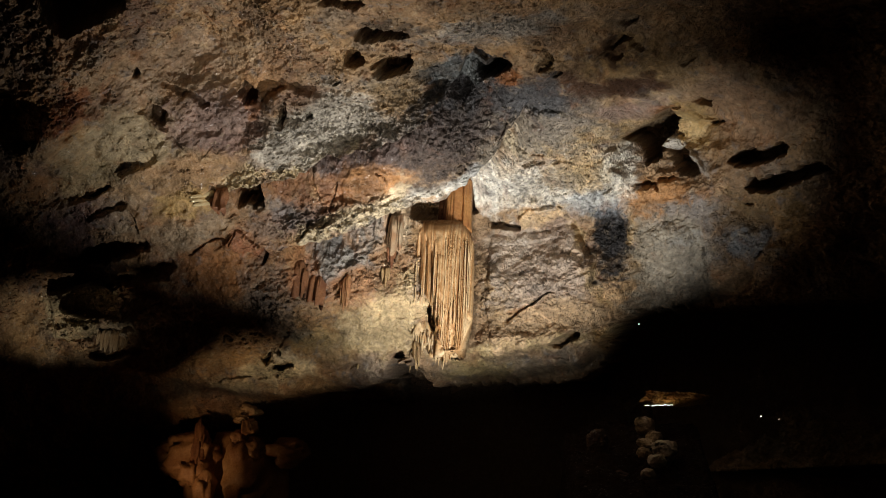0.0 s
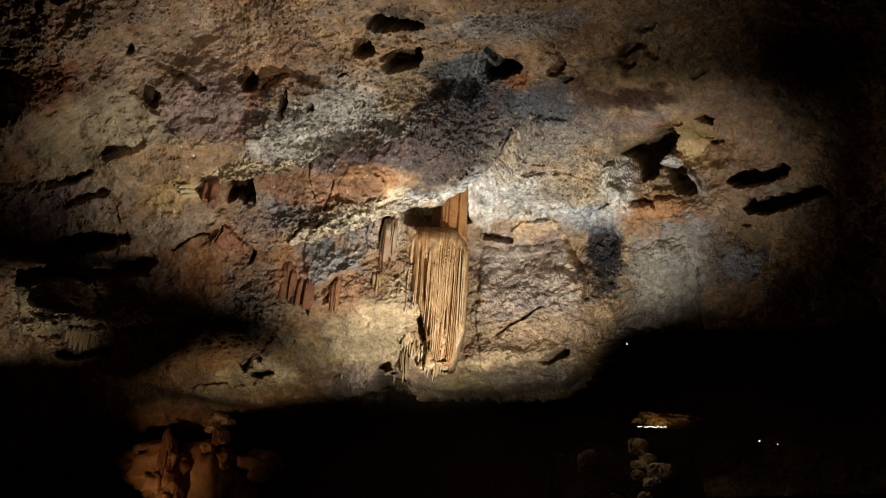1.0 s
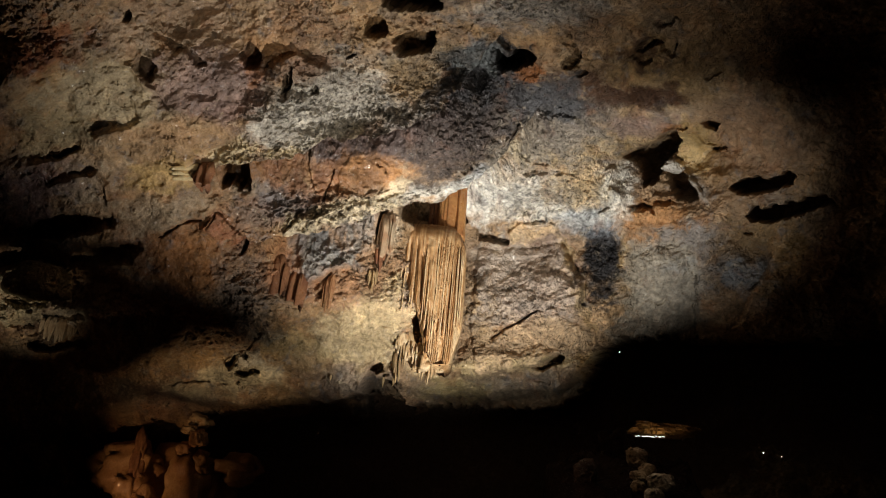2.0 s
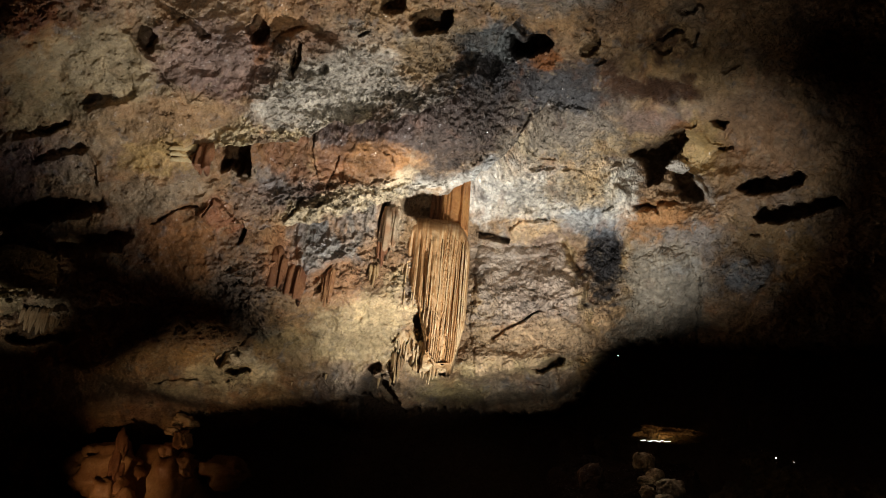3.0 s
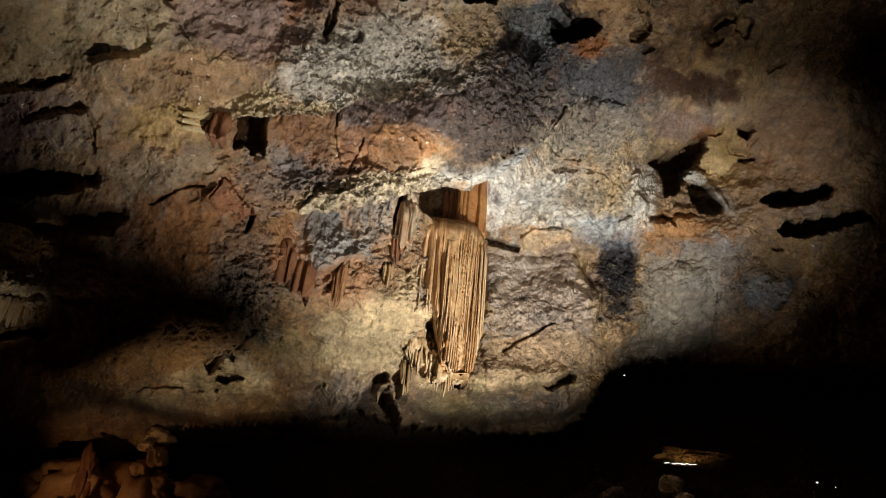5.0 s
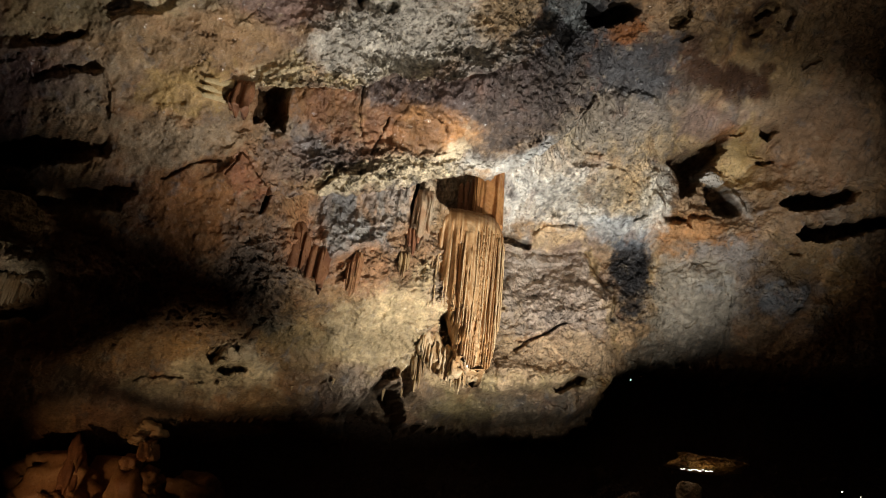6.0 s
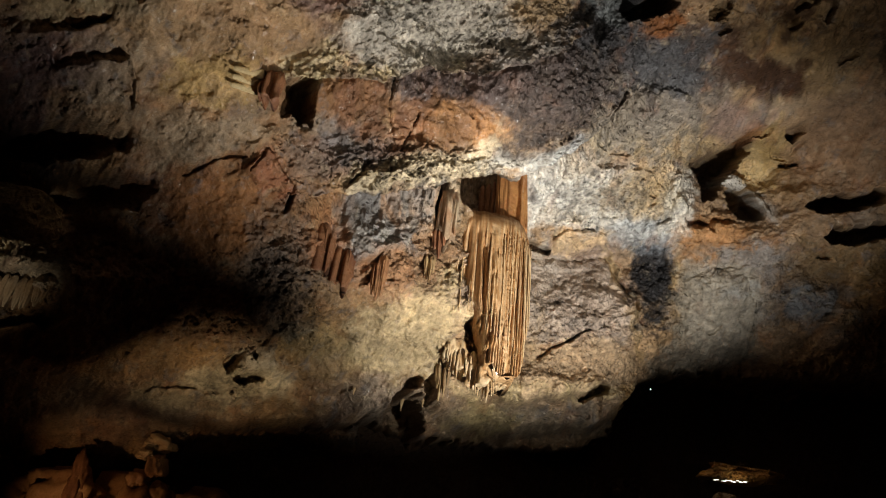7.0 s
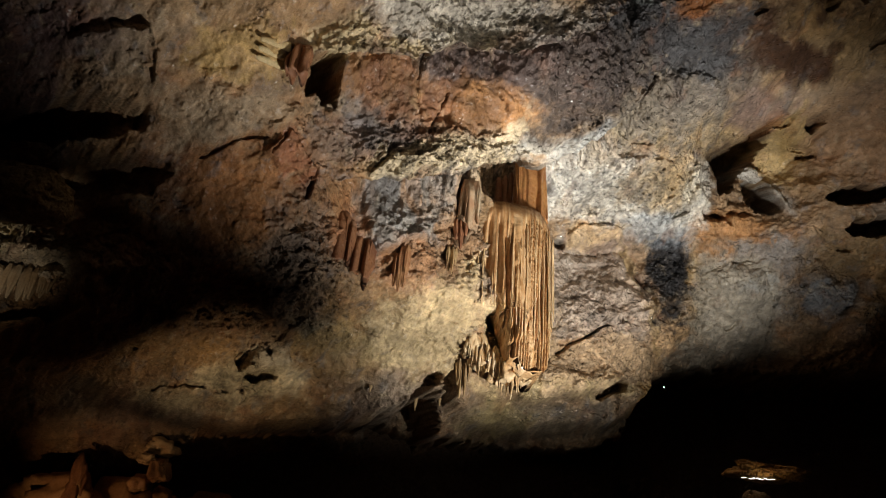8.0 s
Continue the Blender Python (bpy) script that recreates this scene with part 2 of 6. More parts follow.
def grains(p, seed):
    """Worley noise in space: distance to the nearest seed, gap to the next border and a random number per grain."""
    base = np.floor(p)
    best, second, tag = np.full(p.shape[:-1], 9.0), np.full(p.shape[:-1], 9.0), np.zeros(p.shape[:-1])
    for dz in (-1, 0, 1):
        for dy in (-1, 0, 1):
            for dx in (-1, 0, 1):
                c = [base[..., k] + (dx, dy, dz)[k] for k in range(3)]
                h = lattice3(*c, seed)
                gap = np.sqrt(sum((c[k] + ((h >> (10 * k)) & 1023) / 1023 - p[..., k]) ** 2 for k in range(3)))
                near = gap < best
                second = np.where(near, best, np.minimum(second, gap))
                tag = np.where(near, (h % 1009) / 1009, tag)
                best = np.where(near, gap, best)
    return best, second - best, tag


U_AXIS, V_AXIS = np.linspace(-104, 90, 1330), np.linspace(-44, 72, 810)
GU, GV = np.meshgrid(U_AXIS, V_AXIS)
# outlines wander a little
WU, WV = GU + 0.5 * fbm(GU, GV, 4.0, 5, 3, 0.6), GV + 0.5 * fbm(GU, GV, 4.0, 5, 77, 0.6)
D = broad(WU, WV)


def oval(u, v, cu, cv, ru, rv, turn=0.0):
    """Below 1 inside an oval, about its rim 1; turn in degrees, anticlockwise."""
    c, s = math.cos(radians(turn)), math.sin(radians(turn))
    x, y = (u - cu) * c + (v - cv) * s, -(u - cu) * s + (v - cv) * c
    return np.hypot(x / ru, y / rv)


def near_box(cu, cv, reach):
    """The part of the grid round a point, as slices, so that small forms cost little."""
    i0, i1 = np.searchsorted(V_AXIS, (cv - reach, cv + reach))
    j0, j1 = np.searchsorted(U_AXIS, (cu - reach, cu + reach))
    return slice(i0, i1), slice(j0, j1)


def hole(at, ru, rv, metres, turn=0, sharp=0.12, ragged=0.16, seed=5):
    """A cavity in the rock, with a ragged rim."""
    box = near_box(*at, 2.2 * max(ru, rv) + 1)
    u, v = WU[box], WV[box]
    q = oval(u, v, *at, ru, rv, turn) + ragged * fbm(u, v, max(ru, rv) * 0.7, 4, seed)
    D[box] += metres * (1 - smooth(q, 1 - sharp, 1 + sharp))


def inside(u, v, outline):
    """Distance in from an outline (negative outside)."""
    best, odd = np.full(np.shape(u), 1e9), np.zeros(np.shape(u), dtype=bool)
    for (ax, ay), (bx, by) in zip(outline, outline[1:] + outline[:1]):
        dx, dy = bx - ax, by - ay
        t = np.clip(((u - ax) * dx + (v - ay) * dy) / (dx * dx + dy * dy), 0, 1)
        best = np.minimum(best, np.hypot(u - ax - t * dx, v - ay - t * dy))
        if ay != by:
            odd ^= ((ay > v) != (by > v)) & (u < (bx - ax) * (v - ay) / (by - ay) + ax)
    return np.where(odd, best, -best)


def cavity(outline, metres, ragged=0.35, soft=0.22, seed=6):
    """A deep hole with a broken outline of its own."""
    us, vs = zip(*outline)
    box = near_box((min(us) + max(us)) / 2, (min(vs) + max(vs)) / 2, max(max(us) - min(us), max(vs) - min(vs)) / 2 + 3)
    u, v = GU[box] + 0.3 * (WU[box] - GU[box]), GV[box] + 0.3 * (WV[box] - GV[box])
    q = inside(u, v, outline) + ragged * fbm(u, v, 1.6, 4, seed, 0.6)
    D[box] += metres * smooth(q, -soft, soft)


def plate(outline, metres, round_=0.5, ragged=0.2, seed=12):
    """A slab that stands out of the rock, with an outline of its own and a rounded rim."""
    us, vs = zip(*outline)
    box = near_box((min(us) + max(us)) / 2, (min(vs) + max(vs)) / 2, max(max(us) - min(us), max(vs) - min(vs)) / 2 + 3)
    u, v = GU[box] + 0.5 * (WU[box] - GU[box]), GV[box] + 0.5 * (WV[box] - GV[box])
    q = inside(u, v, outline) + ragged * fbm(u, v, 1.8, 4, seed, 0.6)
    D[box] -= metres * np.sqrt(1 - (1 - np.clip(q / round_, 0, 1)) ** 2)


def knob(at, ru, rv, metres, turn=0, ragged=0.15, seed=9):
    """A rounded block that stands out of the rock."""
    box = near_box(*at, 2.2 * max(ru, rv) + 1)
    u, v = WU[box], WV[box]
    q = oval(u, v, *at, ru, rv, turn) + ragged * fbm(u, v, max(ru, rv) * 0.8, 4, seed)
    D[box] -= metres * np.sqrt(np.clip(1 - q * q, 0, 1))


def crack(points, width, metres, seed=4):
    """A thin fissure along a line of points."""
    us, vs = zip(*points)
    box = near_box((min(us) + max(us)) / 2, (min(vs) + max(vs)) / 2, max(max(us) - min(us), max(vs) - min(vs)) / 2 + 3)
    u, v = WU[box], WV[box]
    gap = np.abs(beyond(u, v, points, 1.0)[2])
    wide = width * (0.6 + 0.8 * np.abs(fbm(u, v, 3, 2, seed)))
    D[box] += metres * (1 - smooth(gap, 0.3 * wide, wide))


def ledge(points, soft, reach, metres):
    """A break in the rock: deeper on the right side of the line."""
    us, vs = zip(*points)
    box = near_box((min(us) + max(us)) / 2, (min(vs) + max(vs)) / 2, max(max(us) - min(us), max(vs) - min(vs)) / 2 + 2.5 * reach)
    D[box] += metres * step(WU[box], WV[box], points, soft, reach)


def roll(points, width, metres, ragged=0.25, seed=8):
    """A rounded edge along a line, that stands out and turns under."""
    us, vs = zip(*points)
    box = near_box((min(us) + max(us)) / 2, (min(vs) + max(vs)) / 2, max(max(us) - min(us), max(vs) - min(vs)) / 2 + 2 * width)
    u, v = WU[box], WV[box]
    _, ends, side = beyond(u, v, points, 1.0)
    under = np.maximum(side, 0) / (width * (1 + ragged * fbm(u, v, 4.0, 4, seed)))
    over = np.exp(-(np.maximum(-side, 0) / (3.5 * width)) ** 2)
    D[box] -= metres * ends * over * np.sqrt(np.clip(1 - under * under, 0, 1))


# -- ceiling: black chimneys, notches and broken blocks
cavity([(-63.8, 74.7), (-62.4, 65.1), (-59.6, 59.6), (-58.1, 58.8), (-53.7, 60.1), (-49.1, 60.8), (-44.0, 62.0), (-43.5, 68.7)], 1.6)
hole((-62.4, 58.7), 1.03, 1.21, 0.3)
hole((3.7, 44.9), 5.34, 2.24, 0.9, -8, 0.10, 0.3)
hole((-0.2, 55.0), 4.31, 1.38, 0.7, -10, 0.12, 0.3)
hole((-3.6, 40.4), 2.07, 1.72, 0.55, -15)
cavity([(-1.2, 38.0), (-1.0, 34.7), (0.1, 34.4), (2.1, 34.9), (3.8, 34.5), (5.0, 36.4), (5.3, 38.5), (1.4, 38.8)], 0.9)
cavity([(13.1, 32.3), (15.2, 32.0), (17.3, 33.5), (19.0, 33.5), (20.2, 32.3), (19.6, 30.9), (17.3, 30.4), (14.7, 29.7), (13.3, 30.1)], 1.2)
hole((15.3, 34.2), 2.24, 1.12, 0.2, -20)
hole((6.7, 29.8), 1.89, 1.21, 0.12, 40, 0.2, 0.4)
hole((10.0, 27.6), 2.58, 1.21, 0.10, 60, 0.2, 0.4)
hole((-25.9, 36.3), 1.72, 2.24, 0.5, 10)
hole((-46.7, 45.7), 0.78, 1.12, 0.3)
hole((-44.0, 36.0), 1.38, 2.33, 0.32, 28, 0.2, 0.1)
hole((-20.7, 32.4), 0.52, 2.07, 0.25, 8)
crack([(-42.3, 41.8), (-37.8, 38.5), (-34.0, 35.5)], 0.69, 0.12)
hole((-52.9, 25.4), 2.41, 1.03, 0.09, 15, 0.3)
hole((-20.0, 31.5), 0.78, 2.76, 0.3, -8)
hole((-15.8, 29.2), 1.03, 0.69, 0.25)
ledge([(-22.7, 34.1), (-18.0, 37.0), (-12.4, 32.6)], 0.5, 7, -0.25)
ledge([(-47.3, 37.1), (-45.0, 32.8), (-42.4, 30.4), (-45.5, 28.3), (-46.0, 26.6), (-49.9, 25.1)], 0.6, 7, 0.06)
ledge([(-56.8, 22.0), (-61.1, 21.4), (-62.4, 20.2), (-71.0, 20.2)], 0.8, 12, 0.10)
hole((38.4, 33.5), 1.89, 0.95, 0.35, 15, 0.2, 0.35)
hole((36.9, 30.9), 1.46, 0.95, 0.3, -30, 0.2, 0.35)
hole((41.4, 32.8), 1.21, 1.55, 0.25, 0, 0.2, 0.35)
hole((25.7, 30.9), 1.29, 0.86, 0.3, 40, 0.2, 0.3)
hole((27.2, 32.6), 0.52, 0.86, 0.25, 0, 0.2, 0.3)
hole((27.2, 28.7), 1.03, 0.52, 0.2, 20)
hole((41.9, 37.0), 1.89, 0.78, 0.25, 10, 0.2, 0.4)
crack([(46.3, 26.6), (48.1, 27.8)], 0.43, 0.15)
# -- the lip of the ceiling and the long brown band under it
roll([(3.1, -19.9), (8.3, -19.6), (14.3, -18.4), (17.3, -17.1)], 1.72, 0.18)
roll([(-29.6, -23.3), (-39.1, -23.3), (-46.0, -21.4)], 1.72, 0.15)
crack([(13.3, 16.3), (14.7, 18.6), (15.8, 20.8)], 0.34, 0.10)
# -- the lip of the ceiling, the brown band under it and the pale hanging edge
cavity([(-18.0, 18.9), (-16.0, 20.0), (-14.4, 20.8), (-14.8, 19.8), (-16.7, 18.9), (-17.9, 18.0)], 0.45, 0.12, 0.12)
crack([(-18.0, 18.9), (-18.6, 16.6), (-18.4, 14.9), (-17.8, 12.3)], 0.2, 0.14)
crack([(-14.0, 14.6), (-15.3, 12.2), (-16.6, 9.7), (-16.8, 7.7)], 0.18, 0.12)
crack([(-20.3, 8.3), (-21.0, 6.8), (-22.3, 5.7)], 0.4, 0.2)
crack([(-7.2, 15.4), (-6.2, 14.9), (-5.7, 13.9)], 0.3, 0.12)
plate([(-11.7, 16.3), (-7.2, 16.5), (-4.8, 15.4), (-3.3, 13.7), (-2.8, 12.2), (-3.1, 8.9), (-8.1, 7.7), (-12.4, 8.3), (-14.3, 10.4), (-13.6, 13.9)], 0.05, 1.2)
plate([(-27.1, 16.8), (-19.7, 17.2), (-18.8, 15.4), (-18.3, 12.2), (-19.3, 10.0), (-22.8, 11.3), (-26.2, 14.3)], 0.05, 0.6)
plate([(-23.5, 4.6), (-21.9, 7.0), (-19.3, 7.7), (-17.6, 7.0), (-16.7, 5.4), (-18.4, 4.1), (-20.6, 3.7)], 0.11, 0.6)
plate([(-18.0, 6.6), (-15.9, 8.3), (-11.6, 9.4), (-8.1, 8.9), (-2.9, 10.6), (-2.8, 8.2), (-8.1, 7.0), (-12.4, 5.6), (-16.7, 4.7)], 0.08, 0.5)
ledge([(-18.0, 5.1), (-14.1, 5.8), (-10.7, 6.6), (-8.1, 7.7)], 0.25, 2.0, 0.10)
plate([(-27.5, 17.5), (-29.7, 16.5), (-31.4, 16.3), (-33.3, 16.8), (-33.1, 19.5), (-29.7, 20.8), (-26.2, 19.6), (-22.8, 19.2), (-20.3, 17.9)], 0.05, 0.5)
roll([(-34.8, 16.8), (-27.4, 17.7), (-20.6, 18.0), (-18.0, 19.1), (-12.4, 20.0), (-8.1, 20.3), (-3.4, 21.2), (1.4, 23.1)], 0.8, 0.10)
# -- plates and flakes of the ceiling
ledge([(-42.6, 29.4), (-42.9, 31.8), (-45.0, 34.2), (-47.4, 37.8)], 0.3, 5, 0.09)
ledge([(-19.3, 33.9), (-18.8, 35.6), (-17.4, 36.8), (-12.2, 34.1), (-7.2, 35.4)], 0.3, 4, 0.09)
ledge([(-20.5, 29.1), (-20.0, 32.7), (-19.3, 34.2)], 0.25, 4, 0.08)
ledge([(-3.4, 25.5), (-0.8, 25.1), (1.8, 27.0), (4.7, 28.4)], 0.3, 4, 0.08)
cavity([(-10.0, 34.6), (-9.3, 35.4), (-7.9, 35.4), (-8.6, 34.9)], 0.3, 0.15, 0.15)
cavity([(-55.5, 25.3), (-54.1, 26.8), (-52.2, 27.0), (-51.9, 25.8), (-53.8, 25.1)], 0.12, 0.2, 0.3)
cavity([(-62.1, 20.8), (-59.8, 21.8), (-57.1, 22.5), (-57.9, 21.5), (-61.4, 20.4)], 0.14, 0.2, 0.2)
ledge([(-46.0, 28.7), (-45.9, 26.6), (-48.8, 25.1), (-51.6, 25.3)], 0.4, 4, 0.06)
ledge([(-37.8, 19.7), (-34.8, 20.4), (-31.2, 21.0)], 0.3, 4, 0.12)
# -- west: the long ledge, the rust flake and its shadow, the slate slab
ledge([(-32.9, 10.8), (-35.5, 9.1), (-37.4, 7.8), (-40.9, 6.9), (-43.3, 5.9), (-45.0, 4.7), (-53.4, 3.9)], 0.3, 6, -0.12)
crack([(-45.0, 4.7), (-43.1, 6.0), (-40.7, 7.0), (-37.4, 7.7)], 0.35, 0.16)
plate([(-37.4, 5.9), (-34.3, 8.7), (-33.1, 7.2), (-31.0, 5.4), (-29.8, 3.5), (-30.4, 1.5), (-31.4, 2.8), (-33.1, 4.2), (-35.3, 4.3)], 0.10, 0.35)
cavity([(-30.2, 4.9), (-29.6, 3.2), (-30.0, 1.8), (-31.0, 0.8), (-30.5, 2.7)], 0.5, 0.1, 0.15)
crack([(-36.4, 5.8), (-35.3, 7.0), (-34.5, 8.0)], 0.3, 0.12)
plate([(-22.2, 1.5), (-19.3, 3.4), (-14.1, 4.2), (-8.3, 6.3), (-8.3, 2.8), (-10.0, 0.1), (-12.4, -1.5), (-15.9, -2.3), (-19.1, -4.2), (-20.5, -4.1), (-21.7, -1.8)], 0.05, 0.6)
ledge([(-12.4, -1.8), (-15.9, -2.5), (-18.8, -4.2), (-20.6, -4.6)], 0.3, 5, -0.16)
plate([(-19.1, 0.1), (-16.7, 1.5), (-15.7, 0.4), (-17.6, -1.3)], 0.06, 0.3)
ledge([(-54.5, 16.8), (-53.1, 15.4), (-52.8, 13.0), (-53.4, 9.6)], 0.4, 6, 0.10)
plate([(-7.9, 6.8), (-6.2, 7.0), (-5.3, 3.5), (-5.9, -0.8), (-7.6, -1.2), (-8.4, 1.8)], 0.12, 0.5)
cavity([(-8.1, 6.8), (-7.8, 4.9), (-8.1, 3.2), (-8.8, 2.0), (-9.1, 2.8), (-8.4, 4.9)], 0.6, 0.1, 0.15)
plate([(-12.2, -0.9), (-8.1, -0.6), (-4.7, -0.8), (-4.3, -2.5), (-8.1, -3.5), (-12.0, -3.4)], 0.05, 0.4)
cavity([(-7.0, -4.9), (-6.2, -4.6), (-6.4, -5.3), (-7.1, -5.4)], 0.15, 0.1, 0.15)
ledge([(-28.8, -13.4), (-30.9, -14.7), (-33.1, -17.2), (-34.4, -18.9)], 0.3, 4, 0.12)
cavity([(-35.7, -18.4), (-34.4, -17.0), (-33.3, -16.5), (-34.1, -18.0), (-35.2, -19.2)], 0.3, 0.1, 0.2)
cavity([(-32.4, -16.6), (-31.9, -15.6), (-31.4, -16.3), (-31.9, -17.3)], 0.25, 0.1, 0.2)
plate([(-35.0, -19.6), (-33.1, -17.2), (-30.3, -15.6), (-29.1, -17.2), (-29.0, -19.9), (-31.4, -21.5), (-34.0, -21.5)], 0.07, 0.6)
ledge([(-50.3, -21.5), (-45.2, -22.7), (-40.0, -22.8), (-34.8, -23.6)], 0.4, 4, 0.10)
# -- east: the black slot, the rounded shelf over it, the great block and its cracks
cavity([(5.7, 1.6), (7.6, 1.5), (10.7, 0.3), (10.5, -0.3), (8.3, 0.1), (5.9, 0.7)], 0.55, 0.10, 0.15)
plate([(10.5, 1.5), (12.6, 3.0), (15.6, 3.4), (18.8, 2.7), (19.1, 0.4), (15.2, -0.1), (11.3, 0.1)], 0.26, 0.8)
plate([(5.7, -0.9), (10.4, -1.1), (15.2, -0.9), (18.6, -0.6), (20.3, -2.8), (22.1, -5.9), (23.1, -10.3), (23.4, -17.2), (18.6, -18.4), (15.2, -19.9), (5.7, -21.5), (4.8, -13.7)], 0.20, 1.2)
crack([(8.1, -14.9), (10.2, -13.9), (11.4, -13.5), (13.1, -12.3), (15.3, -10.9)], 0.38, 0.22)
crack([(15.2, -10.9), (17.8, -10.1)], 0.25, 0.10)
crack([(18.6, -11.3), (20.5, -13.0), (22.6, -14.4)], 0.4, 0.12)
crack([(23.4, -14.1), (24.1, -15.4), (24.5, -16.8)], 0.4, 0.16)
crack([(19.0, -0.9), (20.5, -3.0), (22.1, -6.1), (22.9, -9.9)], 0.55, 0.22)
ledge([(10.2, -2.8), (13.3, -2.5), (15.3, -1.8), (17.3, -2.3)], 0.3, 4, 0.12)
ledge([(17.3, -5.1), (19.7, -3.0), (18.6, -1.8)], 0.3, 3, 0.10)
ledge([(5.3, -8.5), (8.3, -9.6), (9.8, -9.1)], 0.3, 3, 0.10)
cavity([(14.7, 11.6), (16.5, 12.2), (18.8, 11.8), (17.3, 11.3), (15.6, 11.1)], 0.14, 0.2, 0.15)
plate([(27.1, 7.7), (28.1, 8.7), (29.3, 7.7), (29.1, 4.9), (27.2, 4.2), (25.5, 3.2), (25.3, 4.2), (27.1, 5.3)], 0.18, 0.3)
ledge([(24.0, 9.6), (26.4, 10.8), (27.2, 10.3), (26.9, 7.7)], 0.25, 3, 0.12)
crack([(34.1, 4.2), (32.4, 5.3), (30.5, 4.9)], 0.6, 0.3)
crack([(40.7, -5.8), (40.2, -9.0), (39.7, -12.0), (39.1, -15.6)], 0.3, 0.16)
ledge([(30.7, -2.5), (28.3, -10.3), (25.5, -16.5)], 0.8, 8, -0.16)
crack([(35.2, -9.2), (34.1, -10.3)], 0.4, 0.12)
cavity([(40.9, 16.5), (42.4, 15.4), (44.5, 15.3), (45.0, 14.7), (43.6, 13.5), (42.6, 13.4), (44.5, 14.2), (41.9, 14.9)], 0.15, 0.15, 0.15)
# -- west: the small black cave, flakes and the long crack
cavity([(-32.9, 16.3), (-28.8, 16.7), (-28.7, 12.3), (-29.4, 12.8), (-30.0, 12.2), (-30.7, 13.1), (-31.7, 13.4), (-33.1, 12.9)], 1.2)
ledge([(-54.6, 17.5), (-52.7, 15.4), (-52.2, 12.1), (-53.3, 9.6)], 0.5, 8, -0.28)
hole((-61.1, 7.7), 7.32, 1.89, 0.7, 6, 0.35, 0.3)
hole((-56.3, 2.2), 6.89, 2.07, 0.5, 8, 0.4, 0.3)
knob((-66.8, -1.3), 3.79, 2.58, 0.6, 0, 0.1)
ledge([(-74.4, -9.2), (-67.5, -8.1), (-59.8, -7.7), (-57.6, -10.2), (-57.4, -13.7)], 0.7, 10, 0.5)
hole((-64.1, -13.4), 6.46, 1.38, 0.5, 0, 0.2, 0.25)
plate([(-76.0, 1.0), (-64.6, 0.8), (-63.2, -1.0), (-63.4, -4.5), (-66.0, -8.0), (-70.0, -10.0), (-76.0, -9.0)], 0.32, 0.8)
# -- recess over the curtain and the little slot beside it
cavity([(-5.3, 7.0), (-2.9, 7.7), (1.4, 7.9), (4.1, 8.7), (4.3, 3.7), (1.4, 3.4), (-2.2, 3.7), (-5.3, 4.6)], 1.2, 0.15)
hole((-7.8, 5.4), 0.60, 2.33, 0.35, -14)
# -- eastern wall: holes, slots, shelf of calcite and the big block
cavity([(29.8, 13.4), (31.7, 14.3), (34.8, 15.6), (37.0, 17.5), (37.9, 17.7), (38.3, 15.4), (37.5, 13.6), (35.8, 12.3), (35.1, 10.6), (33.9, 8.5), (32.4, 8.5), (32.0, 10.6), (31.4, 12.0), (30.3, 12.6)], 2.0)
hole((35.4, 7.3), 1.89, 0.69, 0.15, 10)
cavity([(36.1, 10.2), (37.7, 10.7), (39.3, 9.6), (40.2, 7.8), (40.9, 6.3), (39.7, 5.6), (37.7, 6.1), (36.3, 7.8)], 1.4)
knob((37.0, 11.4), 2.07, 0.86, 0.30, 5, 0.1)
knob((40.3, 8.3), 0.69, 2.58, 0.2, 30)
hole((38.9, 18.0), 1.72, 0.78, 0.35, 12, 0.2, 0.4)
cavity([(42.5, 18.4), (44.4, 19.3), (45.6, 18.2), (44.3, 17.1), (43.0, 17.6)], 0.9, 0.2)
hole((44.1, 13.9), 1.29, 0.43, 0.35, 12)
crack([(41.2, 17.3), (42.0, 15.4), (44.4, 15.4), (45.7, 16.9)], 0.34, 0.10)
cavity([(46.6, 7.8), (47.9, 9.1), (50.9, 9.6), (53.1, 9.2), (56.1, 10.2), (57.5, 9.7), (56.5, 8.3), (53.9, 7.7), (50.5, 6.8), (47.9, 7.0)], 1.3)
cavity([(48.8, 3.5), (50.0, 4.6), (53.1, 4.8), (56.5, 5.4), (61.7, 6.5), (62.7, 5.3), (57.4, 3.4), (53.1, 2.5), (49.6, 2.7)], 1.3)
hole((48.9, 0.8), 0.78, 0.34, 0.2)
hole((25.1, -3.2), 2.58, 4.48, 0.15, 8, 0.4, 0.4)
hole((25.3, -8.5), 2.07, 1.38, 0.12, 0, 0.3, 0.4)
knob((28.3, 8.3), 1.21, 3.79, 0.28, 12)
knob((25.5, 7.8), 1.55, 2.24, 0.12, 0)
knob((35.4, -8.5), 5.34, 7.32, 0.22, 12, 0.08)
ledge([(52.6, -2.5), (51.8, -5.9), (48.3, -11.1), (47.0, -13.7)], 0.6, 9, 0.45)
hole((33.7, 5.1), 3.88, 0.52, 0.22, 8, 0.2, 0.4)
crack([(14.3, 13.7), (17.3, 13.0), (18.6, 13.2)], 0.43, 0.12)
